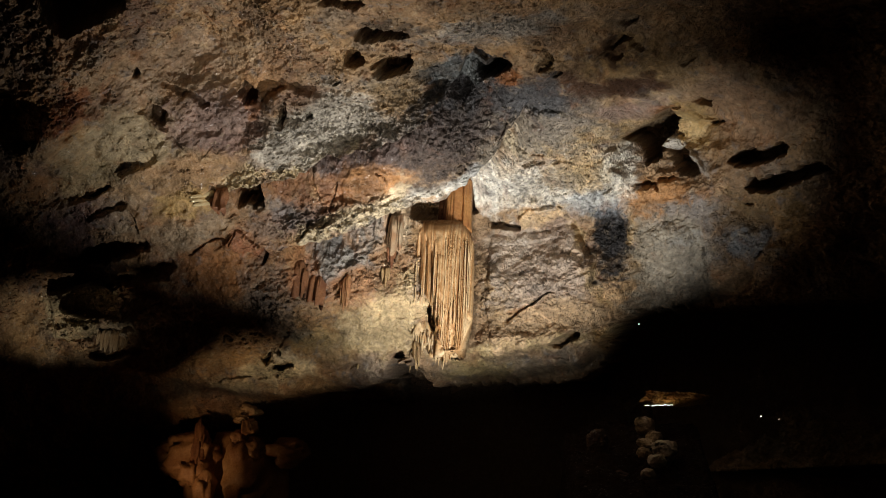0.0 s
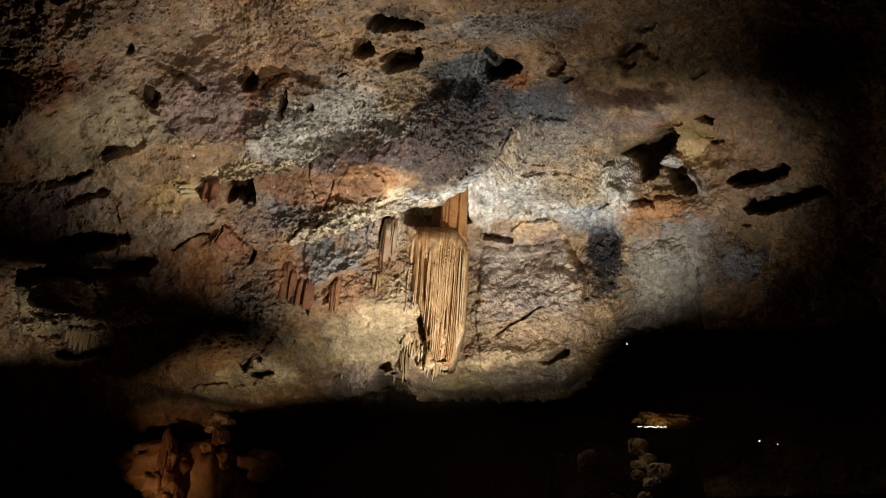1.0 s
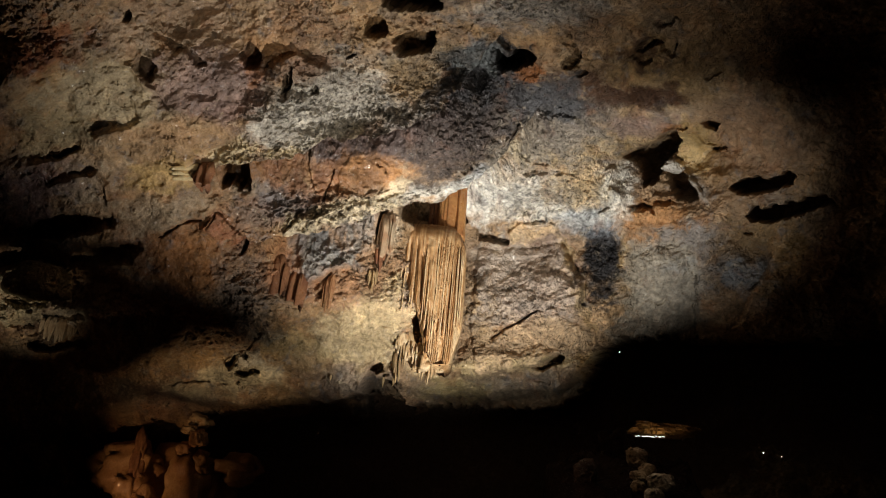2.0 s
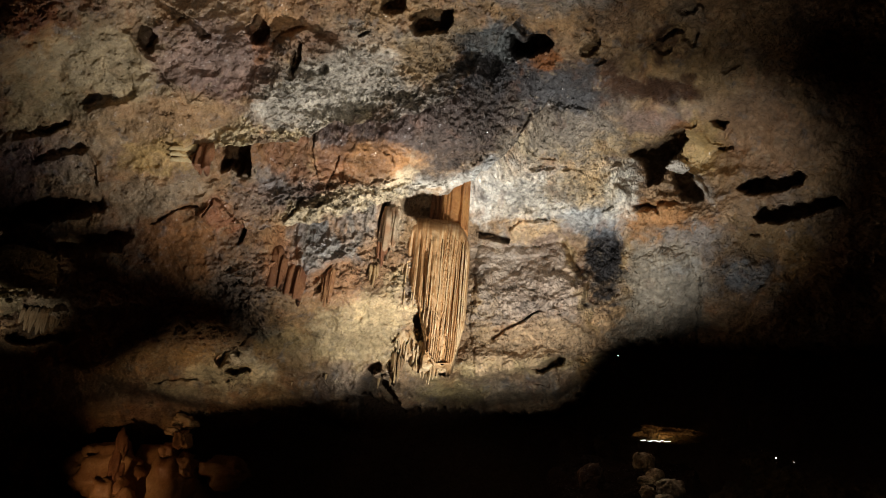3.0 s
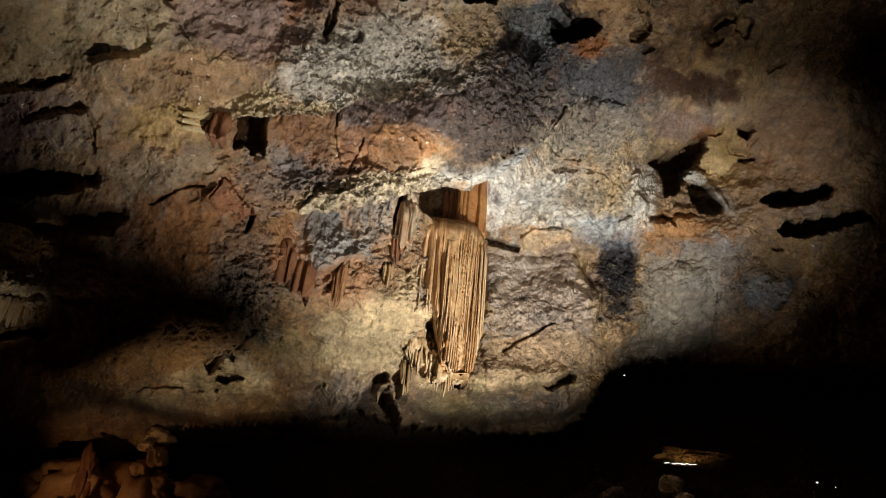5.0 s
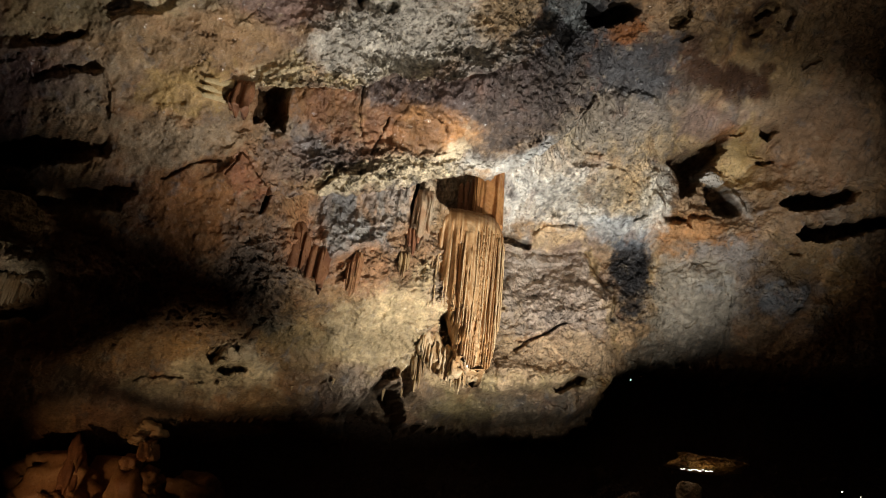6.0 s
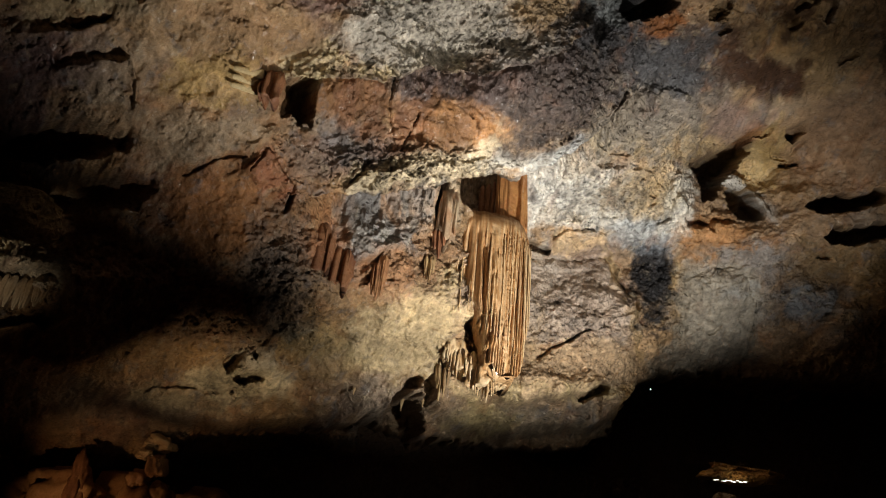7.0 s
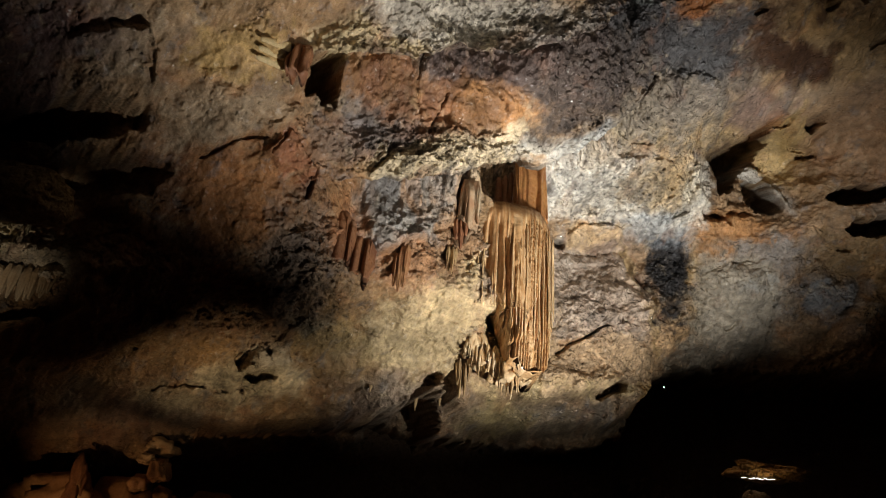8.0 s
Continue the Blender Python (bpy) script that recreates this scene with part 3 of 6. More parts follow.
# -- the foot of the wall and its lip
cavity([(14.3, -20.1), (16.0, -19.3), (17.2, -18.4), (18.4, -17.9), (19.2, -18.5), (18.9, -19.6), (17.4, -20.0), (15.7, -20.9)], 0.8, 0.15, 0.2)
hole((-32.4, -19.7), 1.72, 0.69, 0.45, 5, 0.12)
knob((-32.6, -17.8), 2.93, 1.72, 0.08, 0, 0.3)
hole((-34.5, -17.1), 0.69, 1.72, 0.25, -35)
cavity([(-13.3, -23.3), (-12.2, -21.4), (-10.7, -20.4), (-8.6, -22.3), (-6.9, -26.2), (-7.2, -30.1), (-13.3, -30.1)], 3.0, 0.4, 0.6)
cavity([(21.4, -30.1), (22.0, -25.3), (23.4, -20.6), (25.0, -17.8), (28.1, -17.0), (34.1, -17.2), (44.4, -18.2), (54.8, -18.0), (70.3, -17.1), (70.3, -30.1)], 4.0, 0.9, 1.6)
hole((-10.0, -19.6), 1.21, 0.86, 0.6)
hole((-7.8, -20.2), 0.86, 1.72, 0.6)
ledge([(1.4, -21.4), (7.4, -21.3), (15.2, -20.2), (18.6, -18.4)], 0.6, 9, 0.3)
hole((16.0, -21.4), 2.24, 1.21, 0.25, 0, 0.3, 0.4)
hole((-2.5, -12.4), 0.86, 1.89, 0.35, 35, 0.15)
ledge([(-47.7, -17.8), (-41.7, -17.1), (-35.5, -16.6)], 0.4, 3, 0.12)
ledge([(-41.7, -22.3), (-36.5, -22.8), (-30.5, -22.1), (-27.0, -21.4)], 0.35, 3, 0.10)
crack([(-46.0, -21.4), (-42.5, -20.9), (-39.1, -21.3)], 0.43, 0.12)

cavity([(-41.7, -27.6), (-34.8, -26.8), (-27.0, -26.3), (-19.3, -25.4), (-13.3, -24.2), (-7.2, -26.4), (-2.1, -26.8), (6.5, -27.5), (15.2, -27.6), (22.0, -25.3), (23.8, -44.7), (-41.7, -44.7)], 3.0, 0.6, 0.6)

crack([(-4.9, -14.7), (-4.4, -16.1), (-4.0, -17.6)], 0.34, 0.2)
crack([(-3.4, -14.2), (-2.9, -15.6), (-2.8, -17.1)], 0.34, 0.2)


# rough skin: each part of the cave has its own roughness
rough = 0.50 + 0.40 * fbm(GU, GV, 22, 3, 50)


def terraces(x, y, size, steps, seed, octaves=5):
    """Peeled plates: a wandering height cut into flat steps with sharp edges."""
    h = steps * fbm(x, y, size, octaves, seed, 0.5)
    low = np.floor(h)
    return low + smooth(h - low, 0.82, 1.0)


def coarse(at, ru, rv, amount):
    """Makes the rock rougher (or smoother, below 0) round a point."""
    rough[:] += amount * np.exp(-np.minimum(oval(GU, GV, *at, ru, rv) ** 2, 40))


coarse((-12.4, 26.8), 14.64, 6.89, 0.65)
coarse((-12.4, 7.0), 9.0, 2.2, 0.6)
coarse((-28.8, 18.6), 7.0, 2.2, 0.7)
coarse((13.4, -8.5), 8.0, 8.0, 0.45)
coarse((18.6, 7.8), 11.0, 5.0, 0.4)
coarse((-31.4, -6.8), 6.0, 6.0, 0.4)
coarse((-40.0, 4.0), 16.0, 12.0, -0.32)
coarse((-46.0, 24.0), 18.0, 9.0, -0.22)
coarse((48.0, 16.0), 14.0, 12.0, -0.25)
coarse((-15.8, 7.0), 9.47, 2.58, 0.7)
coarse((-30.5, -8.5), 6.89, 5.17, 0.5)
coarse((51.3, 15.6), 7.75, 5.17, -0.8)
coarse((35.8, -7.7), 7.75, 7.75, -0.55)
coarse((-41.7, 19.0), 10.34, 5.17, -0.5)
coarse((-9.8, 14.3), 6.89, 2.58, -0.5)
coarse((-9.0, -13.7), 7.75, 5.17, -0.35)
coarse((-41.7, -0.8), 6.89, 5.17, -0.3)
coarse((12.6, 27.6), 7.75, 5.17, 0.5)
coarse((-22.7, -18.0), 12.92, 3.45, -0.3)
coarse((21.9, 41.8), 12.92, 5.17, 0.7)
coarse((25.5, -3.4), 3.45, 5.17, 0.6)
coarse((13.9, -5.9), 10.34, 8.61, -0.35)
coarse((15.2, 7.0), 10.34, 3.88, -0.25)
coarse((-46.0, 32.8), 17.23, 6.89, -0.15)
coarse((13.9, -5.9), 9.47, 7.75, -0.25)
coarse((-12.4, 8.3), 10.34, 1.89, 0.8)
coarse((-46.0, 32.8), 18.95, 7.75, -0.25)
coarse((-33.1, 31.1), 7.75, 6.03, -0.25)
coarse((-58.9, 16.5), 9.47, 5.17, -0.25)
coarse((40.1, 20.8), 12.92, 6.89, -0.3)
coarse((-33.9, -20.6), 5.17, 1.72, 0.6)
coarse((-33.9, 32.0), 7.75, 5.17, -0.3)
coarse((-40.8, 18.2), 9.47, 3.88, -0.3)
coarse((27.2, 14.7), 5.17, 3.45, 0.2)

coarse((-19.3, 19.7), 7.75, 1.21, 0.7)
coarse((-2.9, 23.8), 7.75, 1.55, 0.7)
coarse((-9.8, 14.6), 7.32, 2.24, -0.5)

coarse((-34.4, 46.1), 16.37, 6.03, -0.40)
coarse((-61.3, 27.3), 10.34, 5.17, -0.35)
coarse((15.2, 7.4), 10.34, 3.88, 0.55)
coarse((-4.2, -15.8), 2.58, 3.01, 0.7)
coarse((47.9, 22.5), 10.34, 5.17, -0.3)
coarse((-9.8, 14.6), 7.32, 2.24, -0.3)

coarse((-57.2, 27.6), 22.39, 16.37, -0.28)
coarse((13.9, -5.9), 9.47, 7.75, 0.22)
coarse((18.6, 8.7), 12.06, 4.31, 0.30)
coarse((18.6, 16.5), 10.34, 4.31, 0.25)
coarse((35.8, -7.7), 7.75, 7.75, 0.22)
coarse((-14.1, -10.2), 9.47, 5.17, -0.22)

rough = np.clip(rough, 0.12, 2.2)
far = D / 10
calm = np.clip(1.7 * rough, 0.2, 1.0)
# bent coordinates, so that no plate has straight sides
BU, BV = WU + 1.4 * fbm(GU, GV, 4, 5, 61, 0.6), 1.5 * WV + 1.4 * fbm(GU, GV, 4, 5, 62, 0.6)
D += far * calm * facets(BU, BV, 9.0, 63, 0.035, 0.16)
D += far * (0.2 + 0.6 * rough) * facets(BU - 0.4 * BV, BV, 3.6, 64, 0.016, 0.10)
D += far * rough * facets(BU, BV, 1.5, 66, 0.022, 0.085)
D += far * 0.034 * calm * terraces(WU - 0.3 * WV, 1.5 * WV, 15.0, 2.2, 121)
D += far * 0.020 * calm * (0.5 + 0.8 * rough) * terraces(WU + 0.4 * WV, 1.4 * WV, 6.0, 2.0, 131, 4)
D += far * 0.15 * fbm(WU, 1.3 * WV, 9.0, 5, 21, 0.46)
D -= far * 0.022 * np.abs(fbm(WU - 0.5 * WV, 1.7 * WV, 4.5, 4, 22, 0.5))
D -= far * 0.036 * (0.3 + rough) * ridged(WU - 0.6 * WV, 1.8 * WV, 4.0, 5, 33, 0.6)
# the calcite and the great block are broken into small sharp steps
steps_here = np.exp(-np.minimum(oval(GU, GV, *(18.6, 7.8), 14, 7) ** 4, 40)) + 0.45 * np.exp(-np.minimum(oval(GU, GV, *(14.3, -10.3), 10, 11) ** 4, 40)) + 0.7 * np.exp(-np.minimum(oval(GU, GV, *(-12.4, 8.7), 13, 6) ** 4, 40))
D += far * 0.030 * steps_here * terraces(WU + 0.3 * WV, 1.7 * WV, 3.2, 2.2, 161, 5)
D -= far * 0.022 * steps_here * ridged(WU + 0.8 * WV, 1.6 * WV, 2.2, 4, 163, 0.6)
# pits and grit, laid on the rock in space so that they keep their size on every slope
gap2, _, tag2, _, _, _ = cells(WU, WV * 1.2, 1.3, 71)
D += far * 0.055 * np.clip(rough - 0.5, 0, 2) * smooth(0.36 - gap2, 0, 0.25) * (tag2 > 0.8)
# thin veins and hairline cracks
vein = smooth(0.05 - np.abs(fbm(WU + 0.5 * WV, 1.4 * WV, 6.0, 5, 141, 0.55)), 0, 0.04) * smooth(fbm(WU, WV, 13, 3, 143), -0.05, 0.25)
D += far * 0.035 * vein
# what lies behind the hanging edges rises, so that they overhang
LIFT = np.zeros(GU.shape)
for edge, metres in ((HANGING, 0.55), (CEILING_LIP, 0.22)):
    past, ends, side = beyond(WU, WV, edge, 0.2)
    LIFT = np.maximum(LIFT, metres * past * ends * np.exp(-(np.maximum(side, 0) / 2.4) ** 2))
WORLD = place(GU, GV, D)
gap4, edge4, tag4 = grains(WORLD / 0.062, 81)
fine = grad3(WORLD / 0.085, 91) + 0.7 * grad3(WORLD / 0.04, 92)
D += 0.030 * rough * (np.where(tag4 > 0.62, 1.0, 0.0) * smooth(edge4, 0.02, 0.2) - 0.5 * smooth(0.5 - gap4, 0, 0.5))
D -= 0.032 * rough * fine

# ---- mineral colours, with light and shade put into some of them ----
C = np.empty(GU.shape + (3,))
C[:] = TAN


def tint(mask, colour):
    C[:] = C + np.clip(mask, 0, 1)[..., None] * (np.array(colour) - C)


def oval_patch(at, ru, rv, colour, amount=0.8, turn=0, soft=0.45, ragged=0.5, seed=2):
    """An oval patch of one colour, for minerals and for painted shade, with a frayed border."""
    box = near_box(*at, 2.4 * max(ru, rv) + 1)
    u, v = WU[box], WV[box]
    q = oval(u, v, *at, ru, rv, turn) + ragged * fbm(u, v, max(0.6 * max(ru, rv), 1.5), 5, seed, 0.6)
    m = amount * (1 - smooth(q, 1 - soft, 1 + soft))
    C[box] = C[box] + m[..., None] * (np.array(colour) - C[box])


tint(0.75 * smooth(fbm(WU, WV, 16, 5, 101, 0.6), -0.1, 0.5), OCHRE)
tint(0.6 * smooth(fbm(WU, WV, 12, 5, 102, 0.6), 0.0, 0.6), BROWN)
tint(0.4 * smooth(fbm(WU, WV, 9, 4, 103, 0.5), 0.0, 0.8), GREY)
# iron-stained stone in the west, in large patches
tint(0.55 * smooth(fbm(WU, WV, 11, 5, 107, 0.6), -0.05, 0.5) * smooth(-GU, 4, 24), (0.29, 0.15, 0.07))
tint(0.6 * smooth(fbm(WU, WV, 13, 5, 109, 0.6), 0.1, 0.55) * smooth(-GU, 4, 24), (0.13, 0.085, 0.07))
# ceiling
oval_patch((-52.0, 31.1), 12.92, 7.75, (0.34, 0.27, 0.16), 0.8)
oval_patch((-61.5, 41.7), 6.46, 4.13, RUST, 0.95, 15, 0.4, 0.8)
oval_patch((-64.1, 40.7), 3.45, 2.15, (0.10, 0.025, 0.012), 0.8, 25, 0.4, 0.9)
oval_patch((-37.0, 44.4), 12.92, 6.03, (0.29, 0.21, 0.14), 0.8)
oval_patch((-33.1, 31.1), 9.47, 6.03, PLUM, 0.85)
oval_patch((-31.4, 32.8), 5.17, 4.31, (0.25, 0.185, 0.17), 0.7)
oval_patch((-52.9, 25.4), 2.24, 1.03, SLATE, 0.8)
oval_patch((-41.7, 20.8), 11.20, 4.74, (0.36, 0.235, 0.125), 0.85)
oval_patch((-41.7, 15.6), 6.46, 2.76, (0.40, 0.265, 0.135), 0.8)
oval_patch((-30.5, 18.6), 5.17, 1.89, CREAM, 0.7)
oval_patch((-12.4, 26.8), 12.92, 7.32, (0.29, 0.265, 0.225), 0.9, 10)
oval_patch((-19.3, 24.2), 6.89, 3.88, (0.38, 0.35, 0.30), 0.85, 20)
oval_patch((-14.1, 22.0), 6.03, 1.38, (0.45, 0.40, 0.30), 0.7, 18)
oval_patch((-3.8, 30.2), 5.17, 2.58, OCHRE, 0.6)
oval_patch((-17.6, 34.1), 4.31, 2.15, (0.23, 0.15, 0.10), 0.8)
oval_patch((3.1, 32.8), 6.03, 3.45, (0.33, 0.25, 0.14), 0.6)
oval_patch((10.4, 28.5), 6.46, 6.89, SLATE, 0.95, 20, 0.4)
oval_patch((10.4, 32.0), 3.88, 2.58, (0.24, 0.25, 0.25), 0.6)
oval_patch((12.6, 26.8), 4.74, 5.17, SOOT, 0.75, 30, 0.4, 0.8)
oval_patch((4.8, 45.1), 6.89, 3.01, SOOT, 0.7, 0, 0.4, 0.7)
oval_patch((19.3, 29.5), 2.24, 1.72, AMBER, 0.95, 35)
oval_patch((25.5, 28.3), 2.41, 1.12, AMBER, 0.7)
oval_patch((22.0, 20.8), 6.03, 3.88, (0.16, 0.15, 0.15), 0.75)
oval_patch((38.4, 27.6), 12.06, 5.17, (0.33, 0.23, 0.11), 0.5)
oval_patch((21.9, 41.8), 10.34, 3.88, (0.27, 0.26, 0.24), 0.8)
# warmth of bounced light in the dim west, put into these three tones
oval_patch((-47.7, 8.7), 11.20, 4.31, (0.28, 0.155, 0.075), 0.6)
oval_patch((-54.6, -15.4), 12.06, 5.17, (0.30, 0.17, 0.07), 0.7)
oval_patch((-73.2, 25.4), 6.03, 3.45, (0.30, 0.15, 0.06), 0.7)
oval_patch((-68.5, 45.8), 5.17, 5.17, (0.32, 0.18, 0.08), 0.6)
oval_patch((-62.4, 32.8), 6.89, 5.17, (0.36, 0.22, 0.10), 0.5)
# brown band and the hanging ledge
oval_patch((-8.1, 18.6), 11.20, 2.41, PLUM, 0.9, 8, 0.35, 0.3)
oval_patch((5.7, 19.0), 8.18, 4.31, (0.095, 0.068, 0.06), 0.92, 20, 0.4, 0.4)
oval_patch((8.3, 22.0), 5.17, 3.45, (0.05, 0.043, 0.045), 0.85, 30, 0.4, 0.6)
oval_patch((-24.5, 15.2), 5.34, 2.24, (0.32, 0.17, 0.08), 0.9)
oval_patch((-9.8, 14.6), 6.89, 2.41, (0.40, 0.205, 0.085), 0.9, -4, 0.35, 0.35)
oval_patch((-14.1, 13.0), 3.45, 2.58, RUST, 0.7)
oval_patch((-24.5, 10.4), 3.45, 2.58, SLATE, 0.75)
oval_patch((-19.3, 9.1), 3.45, 2.07, PLUM, 0.7)
oval_patch((-11.5, 8.3), 9.91, 2.07, (0.58, 0.48, 0.33), 0.9, 12, 0.35, 0.4)
oval_patch((-20.6, 5.7), 3.45, 1.38, (0.55, 0.44, 0.26), 0.85, 10)
oval_patch((0.5, 10.2), 5.60, 1.12, (0.45, 0.43, 0.38), 0.85, 8)
oval_patch((10.0, 13.4), 4.13, 1.21, BLUISH, 0.8, 35)
# west
oval_patch((-46.0, 9.6), 9.47, 2.41, (0.28, 0.21, 0.13), 0.6)
oval_patch((-39.1, 0.9), 6.46, 5.17, (0.24, 0.11, 0.045), 0.9)
oval_patch((-46.0, 1.8), 5.17, 4.31, (0.17, 0.08, 0.04), 0.8)
# the dim pool of the west wall, partly put into this brown
oval_patch((-47.7, -8.5), 9.47, 5.17, (0.12, 0.055, 0.03), 0.85)
oval_patch((-33.9, 5.4), 3.62, 2.24, (0.28, 0.12, 0.06), 0.9, -30)
oval_patch((-28.8, 7.0), 5.17, 3.88, (0.22, 0.16, 0.13), 0.7)
oval_patch((-58.9, 16.0), 6.03, 3.45, (0.30, 0.24, 0.17), 0.7)
oval_patch((-64.9, 17.3), 6.89, 3.45, PLUM, 0.6)
oval_patch((-66.7, -0.8), 3.88, 2.58, (0.40, 0.33, 0.18), 0.9)
oval_patch((-62.4, -8.5), 5.17, 2.15, (0.40, 0.33, 0.24), 0.8)
oval_patch((-15.8, 0.9), 6.46, 3.27, (0.24, 0.24, 0.24), 0.9)
oval_patch((-18.0, -1.2), 2.76, 2.15, (0.33, 0.33, 0.32), 0.6)
oval_patch((-10.7, 5.3), 3.01, 2.41, (0.28, 0.27, 0.26), 0.7)
oval_patch((-14.1, 4.4), 2.58, 1.03, RUST, 0.5)
oval_patch((-25.3, -2.5), 3.62, 4.13, (0.30, 0.145, 0.075), 0.8)
oval_patch((-15.8, -5.9), 5.34, 3.62, (0.32, 0.165, 0.085), 0.85)
oval_patch((-9.0, -0.8), 3.27, 5.34, (0.36, 0.22, 0.12), 0.85)
oval_patch((-30.5, -7.7), 5.17, 4.31, (0.27, 0.22, 0.17), 0.8)
oval_patch((-21.0, -12.0), 6.46, 3.45, (0.24, 0.145, 0.065), 0.8)
oval_patch((-9.8, -13.7), 6.46, 4.74, (0.50, 0.385, 0.225), 0.9, 0, 0.5)
oval_patch((-26.2, -17.1), 10.34, 3.45, (0.30, 0.20, 0.10), 0.8)
oval_patch((-15.8, -15.8), 5.17, 2.15, (0.36, 0.28, 0.15), 0.7)
oval_patch((-33.9, -20.2), 6.03, 2.58, (0.56, 0.48, 0.33), 0.9)
oval_patch((-31.4, -18.0), 2.41, 1.89, (0.60, 0.54, 0.42), 0.8)
oval_patch((-38.2, -17.1), 3.45, 2.15, (0.40, 0.24, 0.09), 0.7)
# east
oval_patch((15.2, 7.4), 10.77, 4.13, CALCITE, 0.9, 0, 0.4, 0.4)
oval_patch((8.3, 7.0), 4.31, 3.88, (0.78, 0.74, 0.66), 0.9)
oval_patch((15.2, 14.7), 6.03, 2.41, (0.45, 0.38, 0.26), 0.8, 15)
oval_patch((26.4, 15.6), 6.03, 2.41, (0.40, 0.29, 0.15), 0.8, 10)
oval_patch((23.8, 7.8), 3.45, 2.58, (0.50, 0.36, 0.18), 0.6)
oval_patch((28.1, 8.3), 2.24, 4.31, (0.68, 0.62, 0.50), 0.85)
oval_patch((22.9, 3.5), 5.60, 1.72, (0.42, 0.44, 0.44), 0.85)
oval_patch((13.9, 2.0), 3.45, 1.03, (0.50, 0.33, 0.18), 0.85)
oval_patch((13.9, -5.9), 9.04, 7.32, (0.30, 0.225, 0.175), 0.9, 0, 0.3, 0.3)
oval_patch((10.0, -2.5), 4.31, 3.01, (0.36, 0.33, 0.28), 0.6)
oval_patch((13.4, -10.2), 6.89, 2.58, (0.24, 0.20, 0.17), 0.6)
oval_patch((15.2, -15.0), 8.61, 3.27, (0.42, 0.285, 0.17), 0.85)
oval_patch((7.0, -10.2), 2.58, 5.17, (0.40, 0.28, 0.15), 0.7)
oval_patch((19.5, -10.2), 3.45, 4.31, (0.36, 0.22, 0.10), 0.6)
oval_patch((25.5, -2.5), 2.76, 4.74, SOOT, 0.9, 5, 0.4, 0.9)
oval_patch((25.5, 1.4), 3.45, 1.55, (0.22, 0.24, 0.26), 0.7)
oval_patch((29.8, -5.1), 2.15, 5.17, (0.42, 0.28, 0.12), 0.7)
oval_patch((34.1, 4.0), 5.60, 2.07, (0.36, 0.20, 0.09), 0.85, 5, 0.4, 0.6)
oval_patch((37.1, 11.5), 2.07, 0.95, CALCITE, 0.95)
oval_patch((40.6, 8.3), 0.86, 2.58, (0.5, 0.46, 0.4), 0.8, 30)
oval_patch((41.2, 15.2), 2.93, 3.62, (0.50, 0.35, 0.15), 0.85)
oval_patch((37.6, 18.2), 1.89, 1.21, (0.30, 0.13, 0.05), 0.8)
oval_patch((51.3, 15.6), 7.32, 6.03, (0.33, 0.215, 0.13), 0.95, 0, 0.4, 0.3)
oval_patch((32.4, 18.6), 5.17, 1.89, (0.24, 0.17, 0.14), 0.8, 10)
oval_patch((35.4, -7.7), 6.46, 7.32, (0.32, 0.29, 0.24), 0.9, 15, 0.4, 0.3)
oval_patch((38.0, -4.2), 2.24, 1.38, (0.42, 0.43, 0.42), 0.7)
oval_patch((39.3, 0.1), 5.17, 2.58, (0.27, 0.25, 0.23), 0.8)
oval_patch((47.9, -5.9), 4.48, 2.58, (0.20, 0.215, 0.225), 0.85)
oval_patch((52.2, 0.1), 6.03, 3.45, (0.27, 0.18, 0.09), 0.8)
oval_patch((57.4, -6.8), 5.17, 6.03, (0.22, 0.13, 0.05), 0.8)
# the lip
oval_patch((10.0, -19.7), 11.20, 1.38, (0.48, 0.37, 0.20), 0.8, 3)
oval_patch((8.3, -23.6), 12.06, 2.15, (0.25, 0.20, 0.14), 0.8, 3)
oval_patch((1.4, -23.6), 4.31, 2.15, (0.36, 0.28, 0.13), 0.7)
oval_patch((16.0, -22.3), 2.58, 1.89, (0.10, 0.085, 0.07), 0.7, 0, 0.4, 0.8)
oval_patch((22.5, -21.4), 1.55, 3.45, (0.30, 0.19, 0.08), 0.8)
oval_patch((24.6, 25.1), 5.68, 3.62, (0.06, 0.058, 0.06), 0.9, 0, 0.4)
oval_patch((29.6, 25.9), 2.24, 3.79, (0.07, 0.03, 0.015), 0.95, 35, 0.3, 0.35)
oval_patch((37.7, 24.2), 5.00, 1.38, (0.06, 0.025, 0.012), 0.95, -12, 0.3, 0.35)
oval_patch((36.7, 32.0), 3.88, 2.58, (0.09, 0.05, 0.03), 0.85, 0, 0.4, 0.8)
oval_patch((10.4, 32.8), 2.93, 2.24, (0.26, 0.28, 0.28), 0.7)
oval_patch((-47.7, -17.1), 6.89, 1.89, (0.22, 0.15, 0.075), 0.8, -8)
oval_patch((-41.7, -22.3), 6.03, 1.38, (0.36, 0.29, 0.18), 0.7, -8)
oval_patch((-39.1, -13.7), 6.89, 2.07, (0.16, 0.11, 0.07), 0.8)
oval_patch((-24.5, -14.6), 5.17, 1.55, (0.36, 0.26, 0.12), 0.6, 10)
oval_patch((-28.8, -13.7), 3.45, 1.21, (0.17, 0.16, 0.12), 0.7, 10)
oval_patch((40.6, 25.5), 1.38, 0.69, (0.07, 0.03, 0.015), 0.8)
oval_patch((6.5, 26.8), 5.17, 4.31, (0.07, 0.065, 0.065), 0.7, 35, 0.4, 0.8)
oval_patch((18.6, 23.3), 6.46, 4.74, (0.07, 0.064, 0.062), 0.85, 0, 0.4)
oval_patch((22.0, 17.7), 5.17, 2.58, (0.13, 0.105, 0.09), 0.8, 10)
